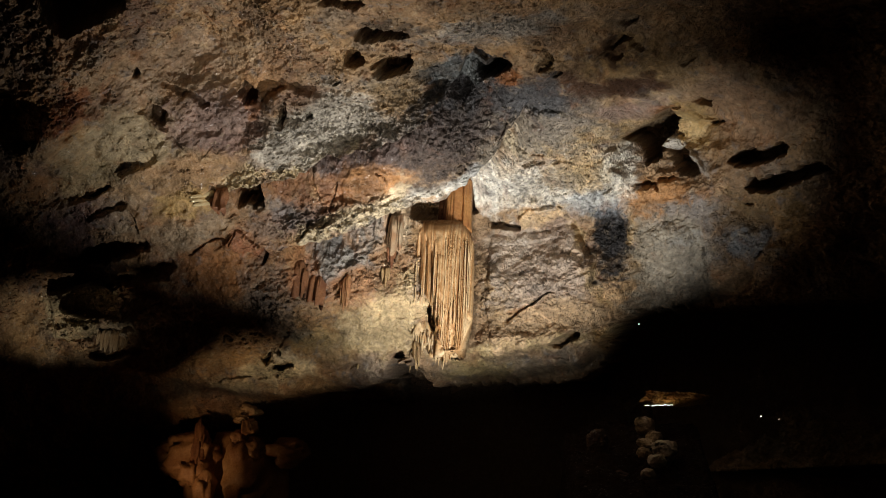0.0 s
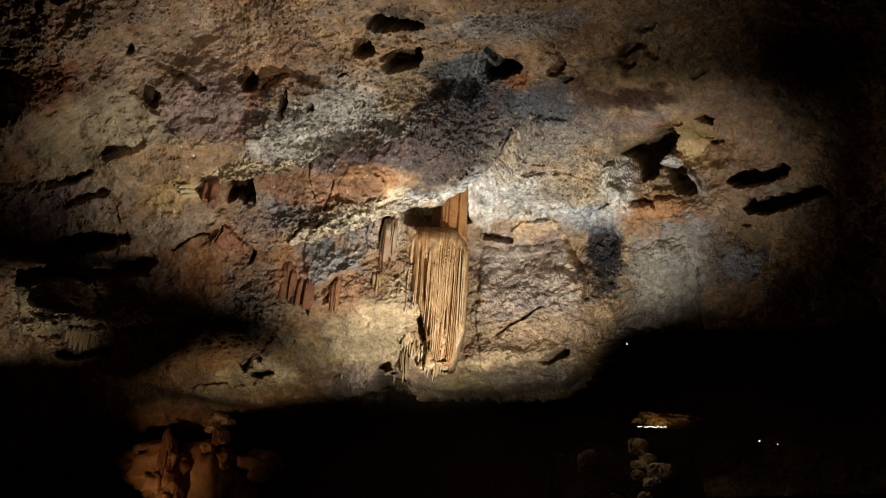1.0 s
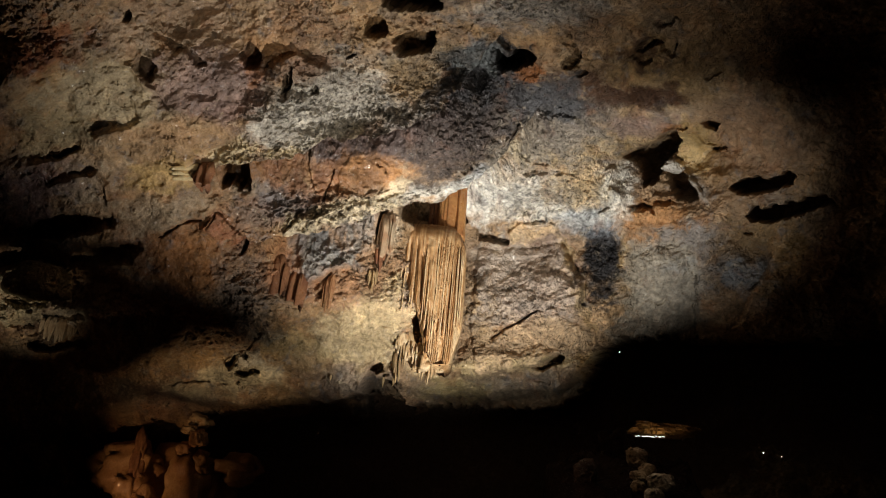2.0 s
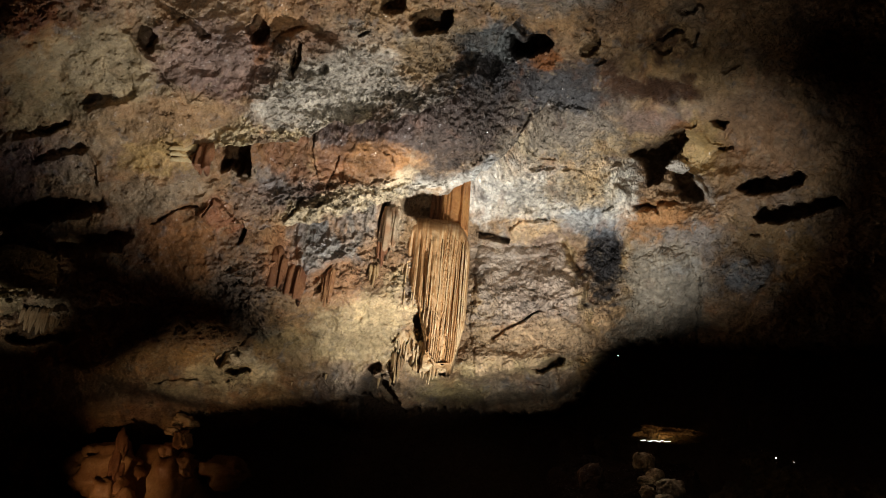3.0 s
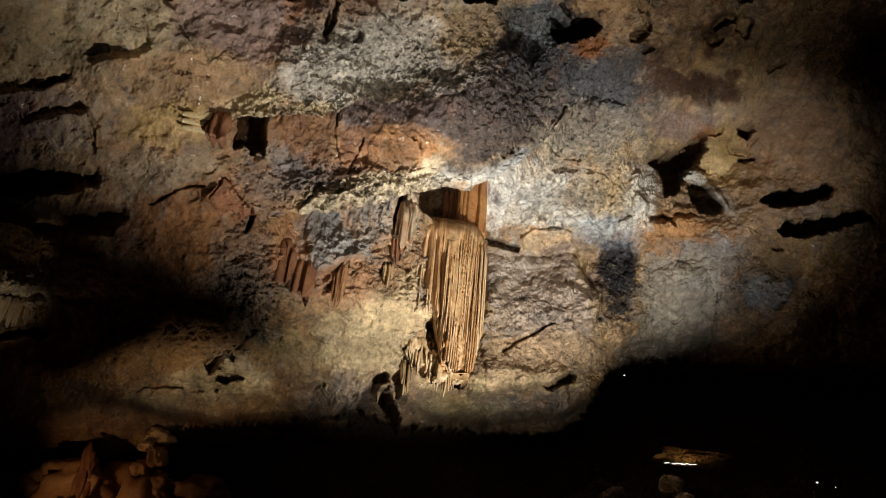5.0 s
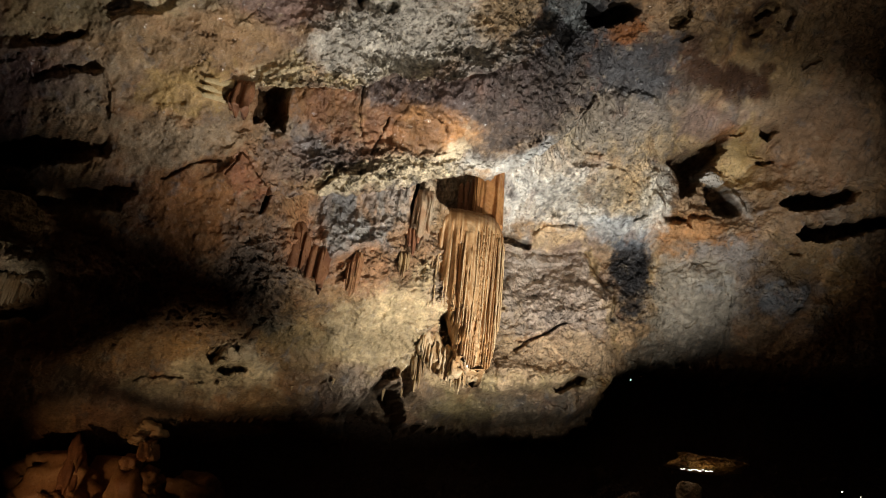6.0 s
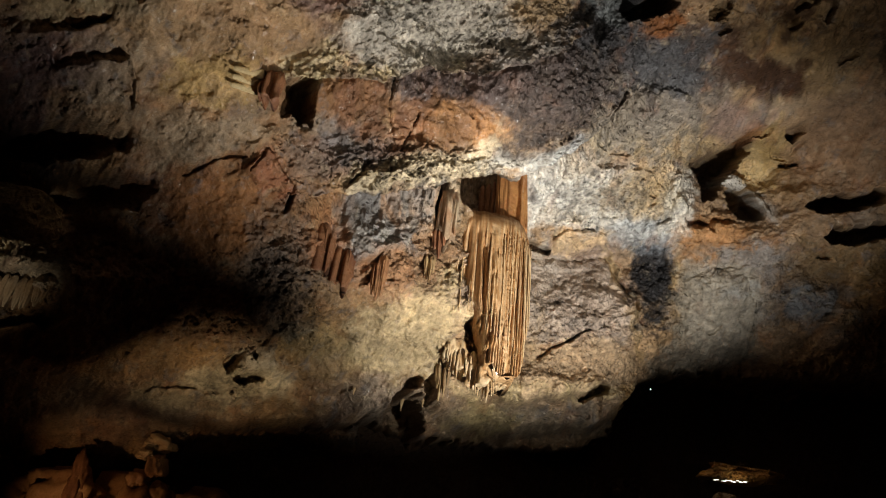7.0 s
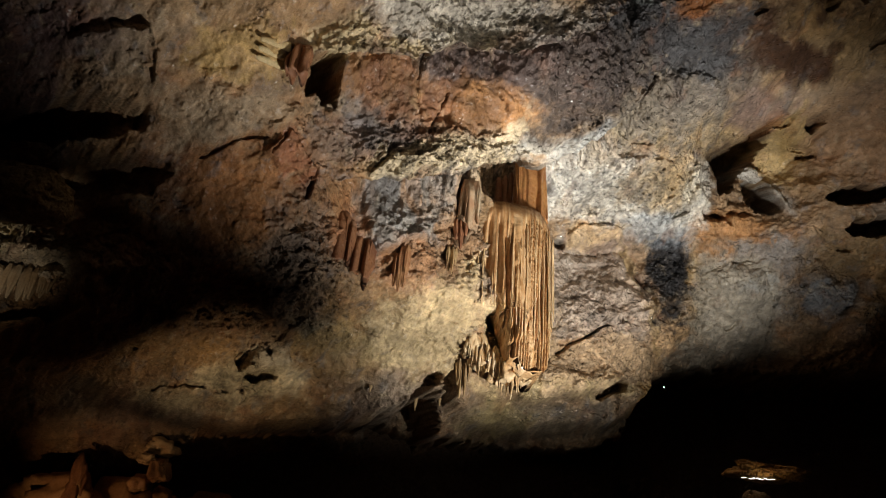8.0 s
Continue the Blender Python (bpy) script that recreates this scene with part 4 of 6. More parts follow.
oval_patch((3.1, 30.2), 4.31, 3.45, (0.19, 0.14, 0.09), 0.7)
oval_patch((-8.1, 14.6), 6.46, 2.07, (0.38, 0.20, 0.09), 0.7, -4, 0.35, 0.3)
oval_patch((19.0, 8.3), 3.10, 1.72, (0.42, 0.32, 0.20), 0.6, 20, 0.4, 0.9)
oval_patch((11.7, 4.8), 3.10, 1.03, (0.48, 0.40, 0.30), 0.6, 0, 0.4, 0.9)
oval_patch((21.6, 11.3), 4.31, 1.21, (0.44, 0.32, 0.18), 0.6, 10, 0.4, 0.9)
oval_patch((10.4, 10.6), 3.45, 1.03, (0.48, 0.42, 0.33), 0.6, 10, 0.4, 0.9)
oval_patch((19.3, 29.5), 2.07, 1.55, AMBER, 0.9, 35)
oval_patch((-34.8, 2.7), 10.34, 5.17, (0.32, 0.165, 0.07), 0.5)
oval_patch((-28.8, -10.2), 8.61, 4.31, (0.28, 0.165, 0.075), 0.5)
oval_patch((-33.9, -20.2), 5.17, 2.07, (0.54, 0.45, 0.30), 0.8)
# shadow beneath the ceiling lip, put into the colour along its edge
oval_patch((-19.3, 18.9), 11.20, 0.78, (0.20, 0.14, 0.10), 0.75, 6, 0.4, 0.5)
oval_patch((-3.8, 22.1), 10.34, 0.86, (0.19, 0.135, 0.10), 0.75, 13, 0.4, 0.5)
# these two lower the tone of dark stone where the lamps fall too strongly
oval_patch((5.7, 32.8), 5.17, 4.31, (0.17, 0.13, 0.09), 0.6)
oval_patch((10.0, 22.5), 11.20, 7.32, (0.07, 0.055, 0.05), 0.5, 20, 0.5, 0.7)
oval_patch((19.3, 29.5), 1.72, 1.21, (0.30, 0.12, 0.045), 0.8, 35)
oval_patch((17.7, -10.2), 5.17, 3.45, (0.36, 0.25, 0.175), 0.5)
# darkness of the far west beyond the lamps, put into the colour
oval_patch((-67.2, 12.8), 6.03, 7.75, (0.09, 0.055, 0.055), 0.85)
oval_patch((12.4, 25.7), 6.03, 6.03, (0.045, 0.042, 0.044), 0.75, 20, 0.4, 0.7)
oval_patch((23.6, 24.3), 5.17, 3.88, (0.05, 0.047, 0.05), 0.8, 0, 0.4, 0.5)
oval_patch((34.7, 24.2), 6.46, 1.55, (0.05, 0.025, 0.015), 0.9, -14, 0.3, 0.4)
oval_patch((27.9, 26.7), 5.17, 3.45, (0.09, 0.055, 0.035), 0.7)
oval_patch((19.3, 29.5), 1.72, 1.21, (0.24, 0.095, 0.035), 0.8, 35)
oval_patch((-43.4, -16.3), 12.92, 5.17, (0.26, 0.14, 0.06), 0.5)
oval_patch((-33.9, -20.2), 5.17, 1.89, (0.54, 0.44, 0.28), 0.7)
oval_patch((25.7, -2.9), 2.07, 4.31, (0.02, 0.019, 0.02), 0.9, 4, 0.35, 0.8)
oval_patch((25.3, -8.1), 1.38, 2.07, (0.05, 0.035, 0.025), 0.8, 0, 0.35, 0.8)
oval_patch((22.0, 3.1), 5.17, 1.03, (0.46, 0.45, 0.42), 0.6, 0, 0.4, 0.7)

def patch(outline, colour, amount=0.9, soft=0.5, fray=0.6, broken=0.5, seed=14):
    """A patch of one colour, for minerals and for painted shade, with a drawn outline, a frayed border and an uneven
    cover.
    """
    us, vs = zip(*outline)
    box = near_box((min(us) + max(us)) / 2, (min(vs) + max(vs)) / 2, max(max(us) - min(us), max(vs) - min(vs)) / 2 + 6)
    u, v = WU[box], WV[box]
    q = inside(u, v, outline) + (fray + 1.0) * fbm(u, v, 3.5, 6, seed, 0.68)
    cover = 1 - broken + broken * smooth(fbm(u, 1.3 * v, 2.6, 6, seed + 5, 0.68), -0.45, 0.25)
    m = amount * smooth(q, -soft - 0.35, soft + 0.35) * cover
    C[box] = C[box] + m[..., None] * (np.array(colour) - C[box])


tint(0.3 * smooth(fbm(WU, WV, 4, 5, 104, 0.6), 0.35, 0.9), RUST)
tint(0.5 * smooth(fbm(WU, WV, 3, 5, 105, 0.7), 0.4, 1.1), SLATE)
tint(0.35 * smooth(fbm(WU, WV, 2.0, 4, 106, 0.7), 0.4, 1.0), CREAM)

# plates of the ceiling
patch([(-55.5, 38.0), (-47.3, 38.0), (-46.0, 34.6), (-43.0, 31.6), (-43.0, 29.4), (-45.6, 28.5), (-46.0, 26.8), (-49.1, 25.1), (-51.2, 26.8), (-55.5, 28.5), (-62.4, 29.8), (-65.9, 32.0), (-62.4, 34.6), (-58.1, 35.0)], (0.36, 0.29, 0.185), 0.85)
# shadow beside the plate's edge, put into this brown wedge
patch([(-47.6, 38.0), (-41.7, 38.0), (-42.2, 34.6), (-43.4, 31.6), (-45.0, 34.1)], (0.18, 0.115, 0.08), 0.85, 0.3, 0.3)
patch([(-42.2, 38.0), (-28.4, 38.0), (-27.1, 33.7), (-24.5, 30.3), (-24.5, 26.8), (-28.8, 28.5), (-34.0, 28.4), (-41.7, 28.4), (-43.0, 30.3)], (0.25, 0.175, 0.14), 0.8, 1.0)
patch([(-27.4, 36.3), (-24.5, 33.7), (-24.5, 30.1), (-25.8, 30.3), (-27.1, 32.8)], (0.25, 0.12, 0.06), 0.85, 0.3)
patch([(-18.9, 35.4), (-17.6, 36.7), (-12.4, 34.1), (-10.5, 33.2), (-14.1, 32.0), (-17.2, 31.3), (-19.3, 34.0)], (0.21, 0.13, 0.085), 0.85, 0.3, 0.3)
# grey and cream stone, its tone raised for the light near the lip
patch([(-24.5, 26.8), (-20.6, 29.4), (-15.9, 31.1), (-10.7, 32.8), (-3.8, 32.8), (-3.4, 27.7), (-7.2, 25.1), (-8.1, 22.5), (-11.6, 20.3), (-15.9, 20.4), (-19.3, 18.9), (-24.5, 19.6), (-27.1, 21.6), (-26.2, 25.1)], (0.52, 0.48, 0.41), 0.9, 0.8)
patch([(-33.1, 20.3), (-28.8, 21.6), (-22.8, 19.7), (-19.3, 19.1), (-20.6, 17.9), (-24.5, 17.9), (-27.5, 17.4), (-29.7, 16.5), (-33.1, 16.8), (-34.1, 18.6)], (0.60, 0.49, 0.30), 0.9, 0.6, 0.5)
patch([(-12.4, 20.1), (-10.7, 21.2), (-7.7, 22.7), (-7.1, 21.6), (-8.1, 20.3)], (0.50, 0.42, 0.28), 0.8, 0.3, 0.3)
patch([(-7.2, 20.3), (-3.4, 24.2), (1.4, 25.1), (3.8, 23.8), (0.9, 22.7), (-1.0, 21.6), (-3.8, 20.9)], (0.30, 0.28, 0.25), 0.8, 0.4)
patch([(-3.4, 32.8), (1.4, 32.0), (5.7, 33.3), (4.7, 29.4), (1.4, 26.8), (-1.2, 25.3), (-3.4, 26.1)], (0.31, 0.22, 0.125), 0.75, 0.6)
patch([(-51.2, 25.1), (-39.1, 25.9), (-31.4, 21.6), (-37.4, 20.2), (-41.7, 20.6), (-47.8, 22.3)], (0.33, 0.205, 0.11), 0.85, 0.8)
patch([(-49.9, 16.9), (-41.7, 19.7), (-37.4, 19.7), (-37.8, 13.0), (-43.4, 12.8), (-48.6, 14.6)], (0.42, 0.285, 0.125), 0.9, 0.6)
patch([(-67.6, 31.6), (-55.5, 27.7), (-55.9, 22.5), (-62.4, 20.8), (-67.6, 20.3)], (0.32, 0.25, 0.14), 0.7, 1.0)
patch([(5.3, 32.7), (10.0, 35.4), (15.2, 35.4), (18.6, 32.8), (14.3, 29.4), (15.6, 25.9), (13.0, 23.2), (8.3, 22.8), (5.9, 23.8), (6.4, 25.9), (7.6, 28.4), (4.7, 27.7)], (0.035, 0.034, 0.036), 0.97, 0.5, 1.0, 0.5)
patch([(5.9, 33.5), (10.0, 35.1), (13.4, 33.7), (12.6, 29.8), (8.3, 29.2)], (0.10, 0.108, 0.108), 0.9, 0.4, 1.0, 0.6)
patch([(15.6, 28.9), (17.3, 30.6), (20.3, 31.6), (20.9, 29.8), (18.6, 28.2), (16.5, 27.6)], (0.21, 0.085, 0.03), 0.9, 0.3, 0.4)
patch([(-77.0, 1.0), (-64.6, 0.8), (-63.2, -1.0), (-63.4, -4.5), (-66.0, -8.0), (-70.0, -10.0), (-77.0, -9.0)], (0.42, 0.355, 0.23), 0.9, 0.3, 0.3)
# the band and the hanging edge; the band's tones hold part of its shade too
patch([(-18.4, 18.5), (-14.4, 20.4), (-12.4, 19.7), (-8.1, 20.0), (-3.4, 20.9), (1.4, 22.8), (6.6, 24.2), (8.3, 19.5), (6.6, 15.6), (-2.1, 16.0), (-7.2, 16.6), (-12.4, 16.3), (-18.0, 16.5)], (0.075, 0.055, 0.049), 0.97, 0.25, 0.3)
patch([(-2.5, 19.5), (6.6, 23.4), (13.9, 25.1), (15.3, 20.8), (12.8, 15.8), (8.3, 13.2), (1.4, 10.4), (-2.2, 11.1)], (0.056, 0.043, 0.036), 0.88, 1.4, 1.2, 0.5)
patch([(-27.2, 16.6), (-19.7, 17.7), (-18.6, 15.8), (-18.0, 11.7), (-19.3, 10.0), (-24.1, 11.7), (-26.2, 14.3)], (0.20, 0.10, 0.055), 0.9, 0.4, 0.3)
patch([(-17.8, 15.4), (-12.4, 16.0), (-14.3, 12.2), (-15.9, 8.7), (-17.6, 9.1)], (0.18, 0.092, 0.052), 0.9, 0.3, 0.4)
patch([(-11.7, 16.3), (-7.2, 16.5), (-4.8, 15.4), (-3.3, 13.4), (-5.5, 12.2), (-8.1, 10.0), (-11.6, 10.3), (-14.0, 10.6), (-13.3, 13.9)], (0.18, 0.092, 0.042), 0.9, 0.9, 0.6, 0.4)
patch([(-24.5, 12.2), (-19.3, 10.0), (-18.4, 7.4), (-21.9, 6.8), (-23.6, 8.3)], (0.11, 0.095, 0.085), 0.85, 0.5, 0.6)
patch([(-23.5, 4.4), (-21.9, 6.9), (-19.3, 7.5), (-15.9, 8.2), (-11.1, 10.1), (-8.1, 8.9), (-5.3, 12.2), (-3.4, 13.4), (-2.8, 12.2), (-2.9, 8.2), (-8.1, 6.9), (-12.4, 5.5), (-16.7, 4.6), (-20.6, 3.7)], (0.52, 0.435, 0.30), 0.92, 0.3, 0.4)
patch([(-2.8, 9.4), (1.4, 9.6), (5.5, 10.6), (7.6, 12.3), (10.0, 13.7), (9.6, 12.2), (7.2, 10.4), (4.7, 9.0), (1.4, 8.0), (-2.8, 7.8)], (0.45, 0.45, 0.42), 0.9, 0.3, 0.4)
# west
patch([(-22.2, 1.5), (-19.3, 3.4), (-14.1, 4.2), (-8.3, 6.3), (-8.3, 2.8), (-10.0, 0.1), (-12.4, -1.5), (-15.9, -2.3), (-19.1, -4.2), (-20.5, -4.1), (-21.7, -1.8)], (0.25, 0.228, 0.20), 0.8, 0.8, 0.9)
patch([(-19.3, 3.7), (-14.8, 4.4), (-14.1, 1.4), (-17.6, 0.8)], (0.36, 0.21, 0.11), 0.7, 0.5, 0.8)
patch([(-21.0, -2.5), (-19.7, -4.2), (-20.5, -6.8), (-21.5, -4.2)], (0.45, 0.46, 0.46), 0.7, 0.4, 0.8)
patch([(-20.6, -4.4), (-15.9, -2.5), (-12.4, -1.8), (-12.0, -7.7), (-15.9, -9.0), (-19.7, -7.2)], (0.32, 0.185, 0.10), 0.85, 0.4, 0.5)
patch([(-37.4, 5.9), (-34.3, 8.7), (-33.1, 7.2), (-31.0, 5.4), (-29.8, 3.5), (-30.4, 1.5), (-31.4, 2.8), (-33.1, 4.2), (-35.3, 4.3)], (0.29, 0.13, 0.07), 0.92, 0.25, 0.25)
patch([(-46.0, 3.5), (-39.1, 4.0), (-35.7, 0.9), (-35.7, -5.9), (-41.7, -5.9), (-46.0, -2.5)], (0.27, 0.125, 0.05), 0.8, 1.2)
patch([(-49.9, 12.2), (-38.3, 12.2), (-33.1, 11.3), (-37.4, 8.0), (-43.4, 6.3), (-49.5, 5.3)], (0.38, 0.29, 0.195), 0.85, 0.8)
patch([(-8.1, 6.8), (-6.0, 7.2), (-5.3, 3.5), (-5.9, -0.9), (-7.8, -1.2)], (0.46, 0.37, 0.26), 0.85, 0.3, 0.4)
# shadows cast beside the pendant, painted in brown over the rust stone
patch([(-12.0, 0.1), (-7.9, 1.4), (-7.9, -0.8), (-4.1, -0.8), (-4.1, -2.7), (-7.9, -3.7), (-8.1, -9.0), (-11.4, -9.0)], (0.27, 0.16, 0.085), 0.85, 0.3, 0.4)
patch([(-19.3, -10.3), (-12.4, -8.5), (-5.5, -4.2), (-4.7, -10.3), (-5.9, -18.4), (-15.9, -18.4), (-19.3, -14.6)], (0.50, 0.385, 0.225), 0.85, 1.0)
patch([(-35.7, 0.9), (-27.9, 0.9), (-26.2, -6.8), (-29.7, -13.7), (-34.8, -10.3)], (0.25, 0.185, 0.14), 0.7, 1.0, 1.0)
# east
patch([(5.7, -0.9), (10.4, -1.1), (18.6, -0.6), (20.3, -2.8), (22.1, -5.9), (23.1, -10.3), (21.2, -13.7), (15.2, -11.1), (10.0, -13.7), (5.7, -12.8)], (0.40, 0.325, 0.26), 0.85, 0.4, 0.5)
patch([(5.7, -13.7), (10.0, -14.1), (15.2, -11.6), (22.9, -13.7), (23.4, -17.2), (18.6, -18.4), (15.2, -19.9), (5.7, -21.3)], (0.50, 0.36, 0.225), 0.85, 0.5, 0.6)
patch([(10.7, 1.5), (12.6, 3.0), (15.6, 3.4), (18.8, 2.7), (19.0, 0.9), (15.2, 0.1), (11.3, 0.1)], (0.55, 0.40, 0.24), 0.85, 0.3, 0.4)
patch([(18.8, -0.6), (20.9, -2.5), (22.9, -6.8), (23.8, -13.7), (22.8, -14.1), (21.7, -7.7), (19.7, -2.9)], (0.36, 0.25, 0.12), 0.8, 0.3, 0.4)
patch([(15.2, 15.8), (17.3, 20.3), (22.9, 20.3), (29.0, 18.6), (29.8, 15.6), (23.8, 13.2), (18.6, 13.0), (13.9, 13.2)], (0.20, 0.172, 0.135), 0.8, 1.6, 1.4)
patch([(9.1, 13.4), (15.2, 21.6), (27.2, 23.8), (31.6, 19.1), (23.8, 14.3), (15.2, 13.7)], (0.17, 0.145, 0.115), 0.65, 1.6, 1.6, 0.7)
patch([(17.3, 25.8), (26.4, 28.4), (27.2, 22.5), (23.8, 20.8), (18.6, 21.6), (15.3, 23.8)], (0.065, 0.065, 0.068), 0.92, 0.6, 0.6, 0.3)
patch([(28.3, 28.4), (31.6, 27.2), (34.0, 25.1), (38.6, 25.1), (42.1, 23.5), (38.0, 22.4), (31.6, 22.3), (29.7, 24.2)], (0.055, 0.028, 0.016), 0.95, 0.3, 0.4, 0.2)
patch([(29.0, 20.3), (37.2, 20.3), (36.2, 17.3), (30.0, 15.8)], (0.27, 0.19, 0.15), 0.8, 0.5, 0.4)
patch([(22.9, 10.3), (26.8, 11.3), (26.4, 7.7), (22.9, 7.7)], (0.52, 0.38, 0.22), 0.7, 0.4, 0.6)
patch([(30.3, 4.8), (40.2, 5.7), (39.3, 3.5), (31.6, -1.6), (29.0, 1.8)], (0.44, 0.235, 0.105), 0.9, 0.6, 0.9)
patch([(30.7, -0.8), (40.2, -0.8), (40.2, -5.9), (39.1, -15.4), (26.4, -16.3), (28.5, -9.8)], (0.33, 0.29, 0.225), 0.85, 0.6, 0.4)
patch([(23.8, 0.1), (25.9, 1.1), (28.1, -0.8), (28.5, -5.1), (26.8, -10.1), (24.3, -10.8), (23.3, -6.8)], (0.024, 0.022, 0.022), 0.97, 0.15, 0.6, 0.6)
patch([(30.5, 13.0), (31.4, 9.6), (29.8, 4.4), (25.5, 3.2), (27.1, 5.3), (27.9, 8.7), (28.8, 12.2)], (0.66, 0.62, 0.54), 0.85, 0.4, 0.5)
patch([(36.3, 15.4), (37.6, 16.5), (40.2, 15.9), (41.9, 13.0), (41.7, 9.6), (39.3, 9.6), (38.3, 12.2)], (0.50, 0.37, 0.19), 0.85, 0.4, 0.5)

# uneven tone: washes of dust and damp, and small broken flakes
C *= np.exp(0.30 * fbm(WU, 1.2 * WV, 7.0, 6, 151, 0.62) + 0.17 * fbm(WU - 0.4 * WV, 1.6 * WV, 1.8, 4, 152, 0.65))[..., None]
# dark and pale specks, grain by grain
C *= (1 + (0.05 + 0.32 * np.clip(rough, 0, 1.3)) * (np.where(tag4 > 0.62, -0.55, 0.25) * smooth(edge4, 0.0, 0.15)))[..., None]
C *= (1 + 0.14 * fine)[..., None]
C *= (1 - 0.35 * vein)[..., None]
flecks = smooth(fbm(WU + 0.3 * WV, 1.4 * WV, 0.9, 3, 171, 0.6), 0.22, 0.55) + 0.6 * smooth(fbm(WU, 1.3 * WV, 2.4, 5, 172, 0.65), 0.35, 0.6)
C *= (1 - 0.55 * np.clip(flecks, 0, 1) * np.clip(0.15 + 0.7 * rough, 0, 1))[..., None]
# strong iron colours in the pale stone
grey_ = C.mean(axis=-1, keepdims=True)
C = grey_ + 1.07 * (C - grey_)
C = np.clip(C, 0.008, 0.85)


def rock_sheet(name, faces_where, label, category):
    """One sheet of the rock, from the camera-ray grid."""
    rows, cols = GU.shape
    index = np.arange(rows * cols).reshape(rows, cols)
    quads = np.stack([index[:-1, :-1], index[:-1, 1:], index[1:, 1:], index[1:, :-1]], -1)[faces_where]
    used, faces = np.unique(quads, return_inverse=True)
    faces = faces.reshape(-1, 4)
    me = bpy.data.meshes.new(name)
    me.vertices.add(len(used))
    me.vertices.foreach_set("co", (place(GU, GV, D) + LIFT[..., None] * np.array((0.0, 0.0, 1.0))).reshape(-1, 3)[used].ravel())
    me.loops.add(faces.size)
    me.loops.foreach_set("vertex_index", faces.ravel().astype(np.int32))
    me.polygons.add(len(faces))
    me.polygons.foreach_set("loop_start", np.arange(0, faces.size, 4, dtype=np.int32))
    me.polygons.foreach_set("loop_total", np.full(len(faces), 4, dtype=np.int32))
    me.update(calc_edges=True)
    me.polygons.foreach_set("use_smooth", np.ones(len(faces), dtype=bool))
    colours = np.ones((len(used), 4))
    colours[:, :3] = C.reshape(-1, 3)[used]
    colours[:, 3] = np.clip(rough, 0, 1.5).reshape(-1)[used]
    me.color_attributes.new("mineral", "FLOAT_COLOR", "POINT").data.foreach_set("color", colours.ravel())
    me.materials.append(ROCK)
    return tagged(new(name, me), label, category, kind="structure")


mid_u, mid_v = GU[:-1, :-1], GV[:-1, :-1]
roof = np.interp(mid_u, [p[0] for p in CEILING_LIP], [p[1] for p in CEILING_LIP]) < mid_v
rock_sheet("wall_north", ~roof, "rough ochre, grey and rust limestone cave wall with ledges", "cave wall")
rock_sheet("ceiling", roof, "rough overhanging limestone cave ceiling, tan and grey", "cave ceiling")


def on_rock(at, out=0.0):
    """The place on the rock at a camera-ray position, `out` metres nearer the eye."""
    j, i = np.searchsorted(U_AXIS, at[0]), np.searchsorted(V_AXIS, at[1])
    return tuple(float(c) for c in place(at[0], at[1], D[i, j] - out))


def slab(name, corners, across, down, depth, seed, label, category):
    """A rough sheet of rock that closes the cave where no light falls: corners a, b, c, d in turn."""
    a, b, c, d = (Vector(p) for p in corners)
    normal = (b - a).cross(d - a).normalized()
    bm = bmesh.new()
    rows = []
    for j in range(down + 1):
        row = []
        for i in range(across + 1):
            p = a.lerp(b, i / across).lerp(d.lerp(c, i / across), j / down)
            p = p + normal * depth * noise.fractal(p * 0.45 + Vector((seed, 0, 0)), 1.0, 2.0, 4)
            row.append(bm.verts.new(p))
        rows.append(row)
    for j in range(down):
        for i in range(across):
            bm.faces.new((rows[j][i], rows[j][i + 1], rows[j + 1][i + 1], rows[j + 1][i])).smooth = True
    me = bpy.data.meshes.new(name)
    bm.to_mesh(me)
    bm.free()
    layer = me.color_attributes.new("mineral", "FLOAT_COLOR", "POINT")
    layer.data.foreach_set("color", np.tile((*BROWN, 1.0), len(me.vertices)))
    me.materials.append(ROCK)
    return tagged(new(name, me), label, category, kind="structure")


slab("floor", ((-15, -7, 0.3), (13, -7, 0.3), (13, 19, -0.9), (-15, 19, -0.9)), 70, 66, 0.12, 1, "uneven brown rock floor of the cave", "cave floor")
slab("wall_south", ((-15, -6.5, -0.5), (13, -6.5, -0.5), (13, -6.5, 11), (-15, -6.5, 11)), 50, 22, 0.5, 2, "dark brown limestone cave wall", "cave wall")
slab("wall_west", ((-14, -7, -1), (-14, -7, 11), (-14, 19, 11), (-14, 19, -1)), 22, 50, 0.5, 3, "dark brown limestone cave wall", "cave wall")
slab("wall_east", ((12, -7, -1), (12, 19, -1), (12, 19, 11), (12, -7, 11)), 50, 22, 0.5, 4, "dark brown limestone cave wall", "cave wall")
slab("wall_far", ((-15, 18.6, -2), (-15, 18.6, 11), (13, 18.6, 11), (13, 18.6, -2)), 22, 50, 0.4, 5, "dark brown limestone cave wall", "cave wall")
slab("upper_ceiling", ((-15, -7, 10.8), (-15, 19, 10.8), (13, 19, 10.8), (13, -7, 10.8)), 50, 50, 0.4, 6, "dark brown limestone cave roof", "cave ceiling")


# ---- things ----
def paint(me, shade):
    """Lays the mineral colours on a mesh: shade(co) gives a linear colour for each corner."""
    layer = me.color_attributes.new("mineral", "FLOAT_COLOR", "POINT")
    layer.data.foreach_set("color", [c for v in me.vertices for c in (*shade(v.co), 1.0)])


def mix(a, b, t):
    t = min(max(t, 0.0), 1.0)
    return tuple(x + (y - x) * t for x, y in zip(a, b))


